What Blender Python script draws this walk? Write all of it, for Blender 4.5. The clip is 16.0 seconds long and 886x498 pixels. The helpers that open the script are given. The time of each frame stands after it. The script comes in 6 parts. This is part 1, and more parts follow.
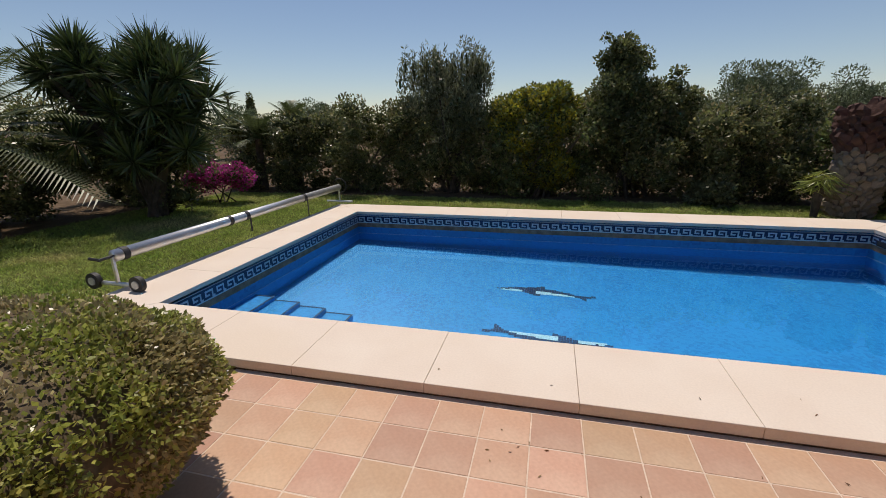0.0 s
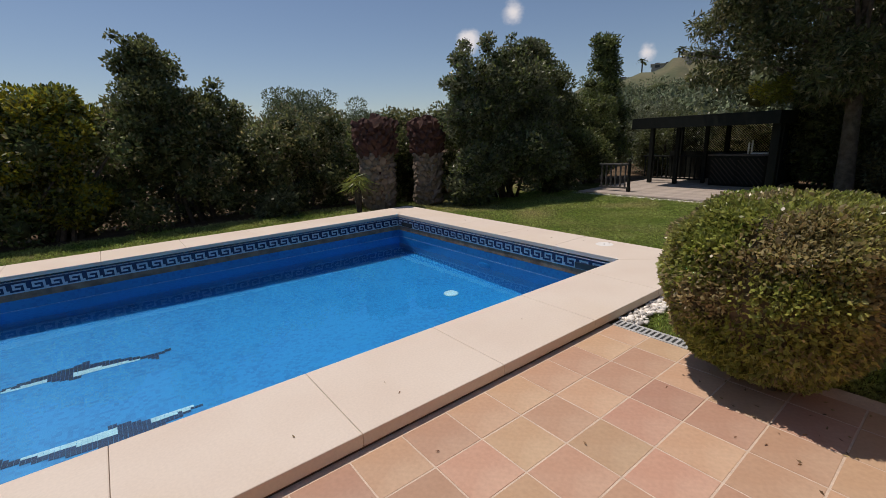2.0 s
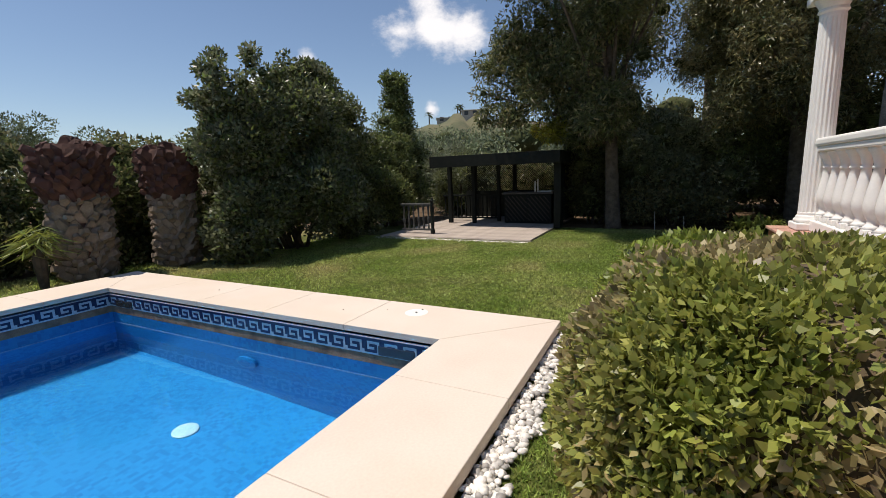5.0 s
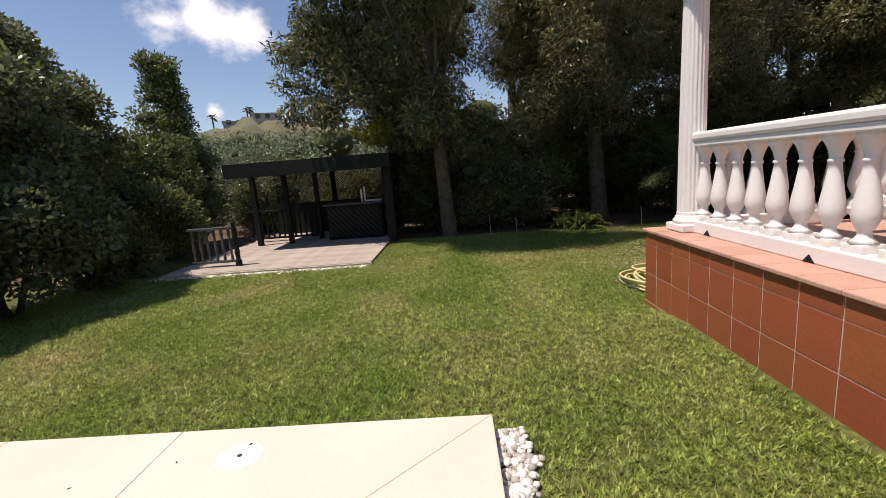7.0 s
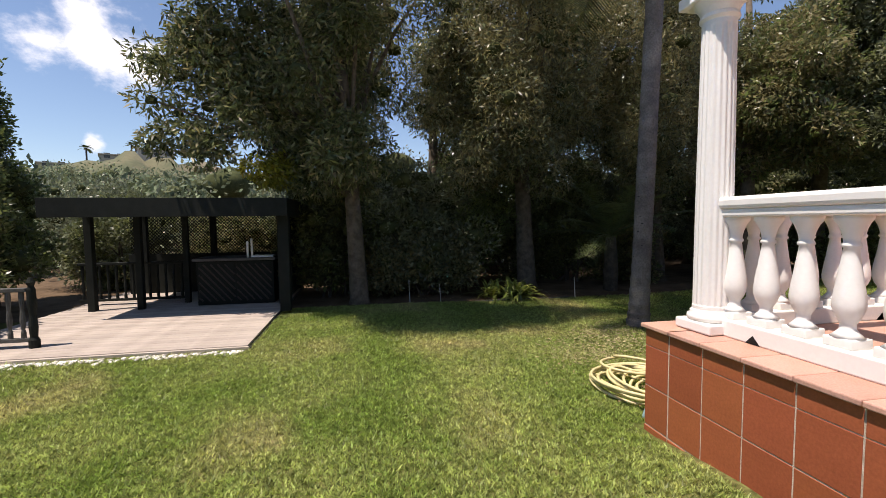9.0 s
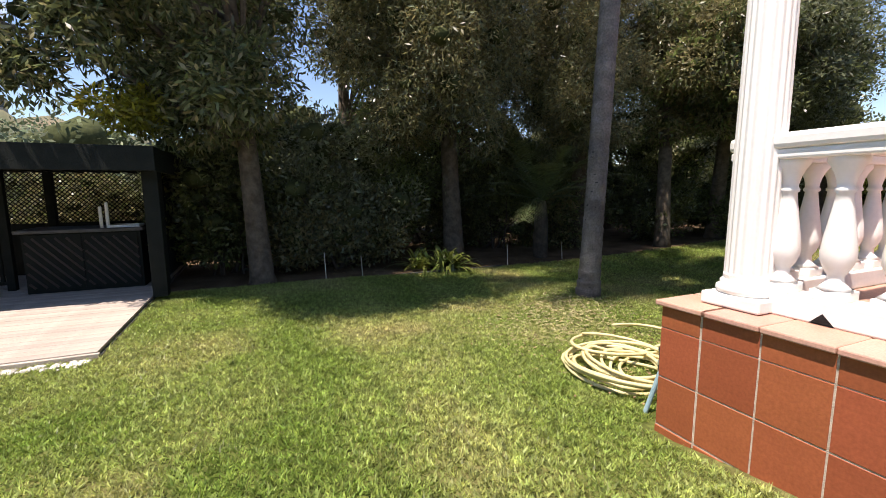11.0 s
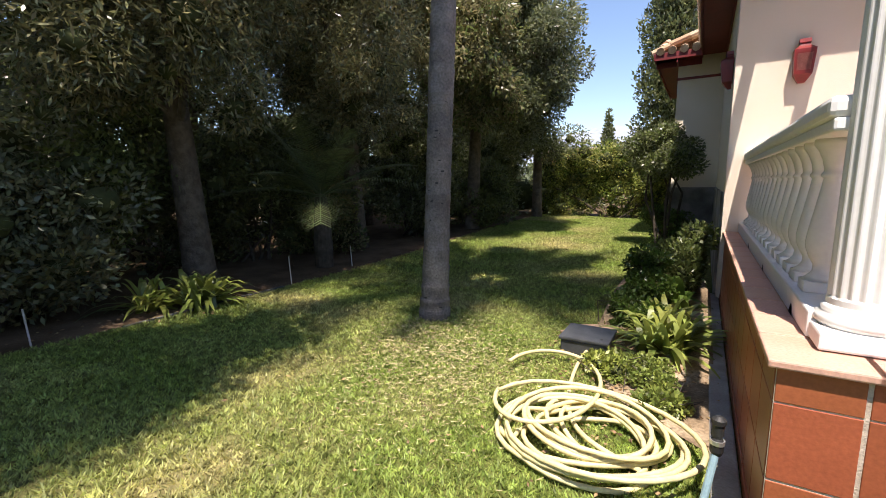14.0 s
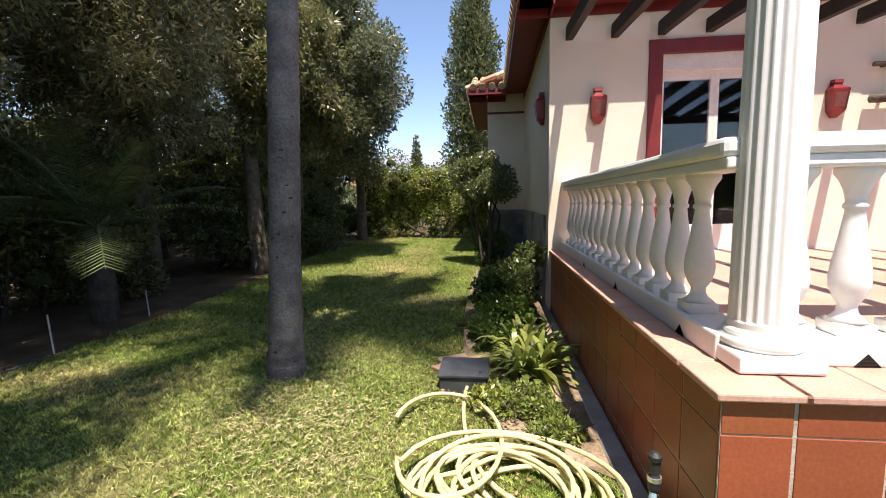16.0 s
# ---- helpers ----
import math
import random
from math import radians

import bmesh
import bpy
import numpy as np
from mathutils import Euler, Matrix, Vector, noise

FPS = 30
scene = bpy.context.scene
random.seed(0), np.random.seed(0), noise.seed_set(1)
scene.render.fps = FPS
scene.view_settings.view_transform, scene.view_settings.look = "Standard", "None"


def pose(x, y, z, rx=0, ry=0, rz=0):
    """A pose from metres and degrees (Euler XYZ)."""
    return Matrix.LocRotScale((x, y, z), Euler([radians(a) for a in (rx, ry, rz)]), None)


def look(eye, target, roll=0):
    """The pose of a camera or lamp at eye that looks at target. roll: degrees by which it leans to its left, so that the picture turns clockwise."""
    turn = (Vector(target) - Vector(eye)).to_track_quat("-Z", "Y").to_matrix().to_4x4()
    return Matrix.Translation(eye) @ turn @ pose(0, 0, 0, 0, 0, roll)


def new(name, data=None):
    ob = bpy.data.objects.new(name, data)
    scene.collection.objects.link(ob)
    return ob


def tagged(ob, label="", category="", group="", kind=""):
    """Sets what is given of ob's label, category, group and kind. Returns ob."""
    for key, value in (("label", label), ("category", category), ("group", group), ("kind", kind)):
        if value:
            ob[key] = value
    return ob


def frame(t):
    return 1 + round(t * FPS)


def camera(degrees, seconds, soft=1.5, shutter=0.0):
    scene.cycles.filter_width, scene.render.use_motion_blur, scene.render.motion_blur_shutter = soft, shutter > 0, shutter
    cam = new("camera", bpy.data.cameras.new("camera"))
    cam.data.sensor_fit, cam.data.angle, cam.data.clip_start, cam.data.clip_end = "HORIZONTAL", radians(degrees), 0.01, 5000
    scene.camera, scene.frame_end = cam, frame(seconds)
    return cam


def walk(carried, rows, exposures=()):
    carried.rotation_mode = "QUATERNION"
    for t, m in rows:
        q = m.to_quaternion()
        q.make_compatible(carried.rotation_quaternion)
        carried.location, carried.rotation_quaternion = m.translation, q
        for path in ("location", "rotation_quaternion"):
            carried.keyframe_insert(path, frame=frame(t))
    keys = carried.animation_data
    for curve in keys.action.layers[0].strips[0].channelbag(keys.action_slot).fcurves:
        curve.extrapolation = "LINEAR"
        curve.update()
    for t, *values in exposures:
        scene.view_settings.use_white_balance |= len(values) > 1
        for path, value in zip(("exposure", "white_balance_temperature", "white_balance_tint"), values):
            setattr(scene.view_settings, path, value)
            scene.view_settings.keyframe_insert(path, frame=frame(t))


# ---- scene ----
cam = camera(91.7, 16.0, soft=0.4)
PATH = [
    (0, (-0.693, -0.469, 1.98), (-1.157, 1.394, 1.419), -0.9),
    (0.5, (-0.702, -0.211, 1.849), (-0.882, 1.701, 1.29), -2.6),
    (1, (-0.582, -0.004, 1.779), (-0.504, 1.904, 1.185), -4.1),
    (1.5, (-0.421, 0.172, 1.756), (0.297, 1.959, 1.217), -0.6),
    (1.7, (-0.31, 0.238, 1.712), (0.644, 1.918, 1.196), -0.5),
    (2, (-0.16, 0.3, 1.678), (1.023, 1.834, 1.181), -2.3),
    (2.5, (-0.022, 0.527, 1.66), (1.418, 1.819, 1.151), -3.0),
    (3, (0.321, 0.752, 1.629), (1.901, 1.878, 1.147), -2.0),
    (3.5, (0.639, 0.938, 1.588), (2.282, 1.989, 1.145), -1.8),
    (3.7, (0.704, 0.998, 1.565), (2.379, 2.017, 1.172), -2.0),
    (5.8, (2.416, 1.843, 1.485), (4.21, 2.653, 1.133), -2.7),
    (6, (2.55, 1.961, 1.485), (4.365, 2.726, 1.133), -3.0),
    (6.5, (2.9, 2.204, 1.489), (4.809, 2.692, 1.145), -5.2),
    (7, (3.295, 2.374, 1.568), (5.261, 2.445, 1.206), -4.4),
    (7.5, (3.711, 2.436, 1.585), (5.688, 2.424, 1.28), 0.2),
    (8, (4.143, 2.507, 1.585), (6.126, 2.454, 1.328), -0.0),
    (8.2, (4.359, 2.492, 1.575), (6.345, 2.358, 1.38), -0.2),
    (10.3, (5.837, 2.562, 1.602), (7.733, 1.965, 1.382), 0.0),
    (10.5, (5.941, 2.565, 1.583), (7.826, 1.935, 1.358), -0.3),
    (11, (6.261, 2.577, 1.445), (8.081, 1.793, 1.175), -0.4),
    (11.5, (6.667, 2.54, 1.405), (8.356, 1.527, 1.058), -1.4),
    (12, (7.062, 2.459, 1.435), (8.712, 1.386, 1.078), -1.4),
    (12.5, (7.452, 2.44, 1.417), (8.989, 1.205, 1.082), -0.9),
    (13, (7.787, 2.364, 1.418), (9.137, 0.928, 1.076), -0.4),
    (13.5, (8.116, 2.229, 1.42), (9.351, 0.69, 1.097), -1.0),
    (14, (8.431, 2.218, 1.418), (9.452, 0.525, 1.114), -0.7),
    (14.5, (8.67, 2.182, 1.451), (9.519, 0.396, 1.151), -1.2),
    (15, (8.849, 2.045, 1.463), (9.508, 0.177, 1.182), -2.2),
    (15.5, (8.953, 1.963, 1.47), (9.492, 0.055, 1.207), -1.6),
    (16, (9.02, 1.925, 1.484), (9.244, -0.05, 1.264), -1.0),
]
walk(cam, [(t, look(eye, target, roll)) for t, eye, target, roll in PATH],
     exposures=[(0, -0.30, 7000, 15), (1.5, -0.54, 6950, 16), (2.0, -0.50, 6900, 16), (3.5, -0.18, 6850, 13), (6.0, 0.09, 6950, 14), (7.0, 0.2, 7050, 19), (8.0, 0.36, 7000, 18), (10.5, 0.79, 6950, 18), (11.5, 1.04, 6950, 18), (14.0, 1.13, 6900, 18), (16.0, 1.13, 6850, 18)])

# ---- light ----
SUN = Vector((-0.13, 0.37, 1.0)).normalized()
sun = new("sun", bpy.data.lights.new("sun", "SUN"))
sun.data.energy, sun.data.angle, sun.data.color = 4.2, radians(0.53), (1.0, 0.95, 0.87)
sun.matrix_world = look((0, 0, 30), Vector((0, 0, 30)) - SUN)

world = bpy.data.worlds.new("world")
scene.world = world
world.use_nodes = True
wn, wl = world.node_tree.nodes, world.node_tree.links
sky = wn.new("ShaderNodeTexSky")
sky.sky_type, sky.sun_disc = "NISHITA", False
sky.sun_elevation, sky.sun_rotation = math.asin(SUN.z), math.atan2(SUN.x, SUN.y)
sky.dust_density, sky.ozone_density = 0.15, 3.5
wtc = wn.new("ShaderNodeTexCoord")
wno = wn.new("ShaderNodeTexNoise")
wno.inputs["Scale"].default_value, wno.inputs["Detail"].default_value, wno.inputs["Roughness"].default_value = 7.0, 8.0, 0.6
wmap = wn.new("ShaderNodeMapping")
wmap.inputs["Scale"].default_value = (1, 1, 1.6)
wl.new(wtc.outputs["Generated"], wmap.inputs["Vector"])
wl.new(wmap.outputs["Vector"], wno.inputs["Vector"])
mask = None
CLOUDS = [((0.85, 0.43, 0.31), 0.22), ((0.82, 0.50, 0.30), 0.16), ((0.88, 0.37, 0.29), 0.16), ((0.875, 0.462, 0.148), 0.07), ((0.713, 0.658, 0.241), 0.08), ((0.652, 0.733, 0.196), 0.07), ((0.80, 0.52, 0.14), 0.06)]
# small fair-weather clouds low in the east: direction, angular size
for d, size in CLOUDS:
    dist = wn.new("ShaderNodeVectorMath")
    dist.operation = "DISTANCE"
    dist.inputs[1].default_value = d
    wl.new(wtc.outputs["Generated"], dist.inputs[0])
    ramp = wn.new("ShaderNodeMapRange")
    ramp.inputs["From Min"].default_value, ramp.inputs["From Max"].default_value = 0.0, size
    ramp.inputs["To Min"].default_value, ramp.inputs["To Max"].default_value = 0.52, -0.35
    wl.new(dist.outputs["Value"], ramp.inputs["Value"])
    if mask is None:
        mask = ramp.outputs["Result"]
    else:
        mx = wn.new("ShaderNodeMath")
        mx.operation = "MAXIMUM"
        wl.new(mask, mx.inputs[0])
        wl.new(ramp.outputs["Result"], mx.inputs[1])
        mask = mx.outputs["Value"]
add = wn.new("ShaderNodeMath")
wl.new(mask, add.inputs[0])
wl.new(wno.outputs["Fac"], add.inputs[1])
step = wn.new("ShaderNodeMapRange")
step.interpolation_type = "SMOOTHSTEP"
step.inputs["From Min"].default_value, step.inputs["From Max"].default_value = 0.72, 0.98
wl.new(add.outputs["Value"], step.inputs["Value"])
wmix = wn.new("ShaderNodeMix")
wmix.data_type = "RGBA"
wl.new(step.outputs["Result"], wmix.inputs["Factor"])
wl.new(sky.outputs["Color"], wmix.inputs["A"])
wmix.inputs["B"].default_value = (9.0, 9.2, 9.6, 1)
wbg = wn["Background"]
wbg.inputs["Strength"].default_value = 0.108
wl.new(wmix.outputs["Result"], wbg.inputs["Color"])

# ---- materials ----


def mat(name, c1, c2=None, scale=4.0, rough=0.6, bump=0.15, fine=60.0, metal=0.0, vary=None, spec=0.5, stain=None, trans=0.0, contrast=0.2):
    """Two scales of noise for colour, a fine one for relief. vary: 'object' or 'island' shifts value piece by piece. stain: a third colour in patches."""
    m = bpy.data.materials.new(name)
    m.use_nodes = True
    n, l = m.node_tree.nodes, m.node_tree.links
    b = n["Principled BSDF"]
    b.inputs["Roughness"].default_value, b.inputs["Metallic"].default_value = rough, metal
    b.inputs["Specular IOR Level"].default_value = spec
    tc = n.new("ShaderNodeTexCoord")
    big, small = n.new("ShaderNodeTexNoise"), n.new("ShaderNodeTexNoise")
    for q, s in ((big, scale), (small, fine)):
        q.inputs["Scale"].default_value, q.inputs["Detail"].default_value = s, 4.0
        l.new(tc.outputs["Object"], q.inputs["Vector"])
    c2 = c2 or tuple(v * 0.8 for v in c1)
    ramp = n.new("ShaderNodeMapRange")
    ramp.inputs["From Min"].default_value, ramp.inputs["From Max"].default_value = 0.35, 0.65
    l.new(big.outputs["Fac"], ramp.inputs["Value"])
    mix = n.new("ShaderNodeMix")
    mix.data_type = "RGBA"
    mix.inputs["A"].default_value, mix.inputs["B"].default_value = (*c1, 1), (*c2, 1)
    l.new(ramp.outputs["Result"], mix.inputs["Factor"])
    out = mix.outputs["Result"]
    if stain:
        blot = n.new("ShaderNodeTexNoise")
        blot.inputs["Scale"].default_value, blot.inputs["Detail"].default_value = scale * 0.45, 6.0
        l.new(tc.outputs["Object"], blot.inputs["Vector"])
        r2 = n.new("ShaderNodeMapRange")
        r2.inputs["From Min"].default_value, r2.inputs["From Max"].default_value = 0.52, 0.68
        l.new(blot.outputs["Fac"], r2.inputs["Value"])
        m2 = n.new("ShaderNodeMix")
        m2.data_type = "RGBA"
        m2.inputs["B"].default_value = (*stain, 1)
        l.new(r2.outputs["Result"], m2.inputs["Factor"])
        l.new(out, m2.inputs["A"])
        out = m2.outputs["Result"]
    hsv = n.new("ShaderNodeHueSaturation")
    l.new(out, hsv.inputs["Color"])
    val = n.new("ShaderNodeMapRange")
    val.inputs["From Min"].default_value, val.inputs["From Max"].default_value = 0.25, 0.75
    val.inputs["To Min"].default_value, val.inputs["To Max"].default_value = 1 - contrast * 0.75, 1 + contrast * 0.75
    l.new(small.outputs["Fac"], val.inputs["Value"])
    value = val.outputs["Result"]
    if vary:
        info = n.new("ShaderNodeObjectInfo") if vary in ("object", "tile") else n.new("ShaderNodeNewGeometry")
        rnd = info.outputs["Random"] if vary in ("object", "tile") else info.outputs["Random Per Island"]
        v2 = n.new("ShaderNodeMapRange")
        v2.inputs["To Min"].default_value, v2.inputs["To Max"].default_value = {"object": (0.9, 1.1), "tile": (0.86, 1.12)}.get(vary, (0.45, 1.5))
        l.new(rnd, v2.inputs["Value"])
        mul = n.new("ShaderNodeMath")
        mul.operation = "MULTIPLY"
        l.new(value, mul.inputs[0])
        l.new(v2.outputs["Result"], mul.inputs[1])
        value = mul.outputs["Value"]
        hue = n.new("ShaderNodeMapRange")
        hue.inputs["To Min"].default_value, hue.inputs["To Max"].default_value = {"object": (0.495, 0.505), "tile": (0.480, 0.506)}.get(vary, (0.485, 0.515))
        wh = n.new("ShaderNodeMath")
        wh.operation = "FRACT"
        w7 = n.new("ShaderNodeMath")
        w7.operation = "MULTIPLY"
        w7.inputs[1].default_value = 7.3
        l.new(rnd, w7.inputs[0])
        l.new(w7.outputs["Value"], wh.inputs[0])
        l.new(wh.outputs["Value"], hue.inputs["Value"])
        l.new(hue.outputs["Result"], hsv.inputs["Hue"])
    l.new(value, hsv.inputs["Value"])
    l.new(hsv.outputs["Color"], b.inputs["Base Color"])
    if bump:
        bp = n.new("ShaderNodeBump")
        bp.inputs["Strength"].default_value, bp.inputs["Distance"].default_value = bump, 0.01
        l.new(small.outputs["Fac"], bp.inputs["Height"])
        l.new(bp.outputs["Normal"], b.inputs["Normal"])
    if trans:
        tr = n.new("ShaderNodeBsdfTranslucent")
        l.new(hsv.outputs["Color"], tr.inputs["Color"])
        ms = n.new("ShaderNodeMixShader")
        ms.inputs["Fac"].default_value = trans
        l.new(b.outputs["BSDF"], ms.inputs[1])
        l.new(tr.outputs["BSDF"], ms.inputs[2])
        l.new(ms.outputs["Shader"], n["Material Output"].inputs["Surface"])
    return m


def leafmat(name, c1, c2, rough=0.34, trans=0.45, spec=0.6):
    return mat(name, c1, c2, 1.2, rough, 0, 9.0, vary="island", trans=trans, spec=spec)


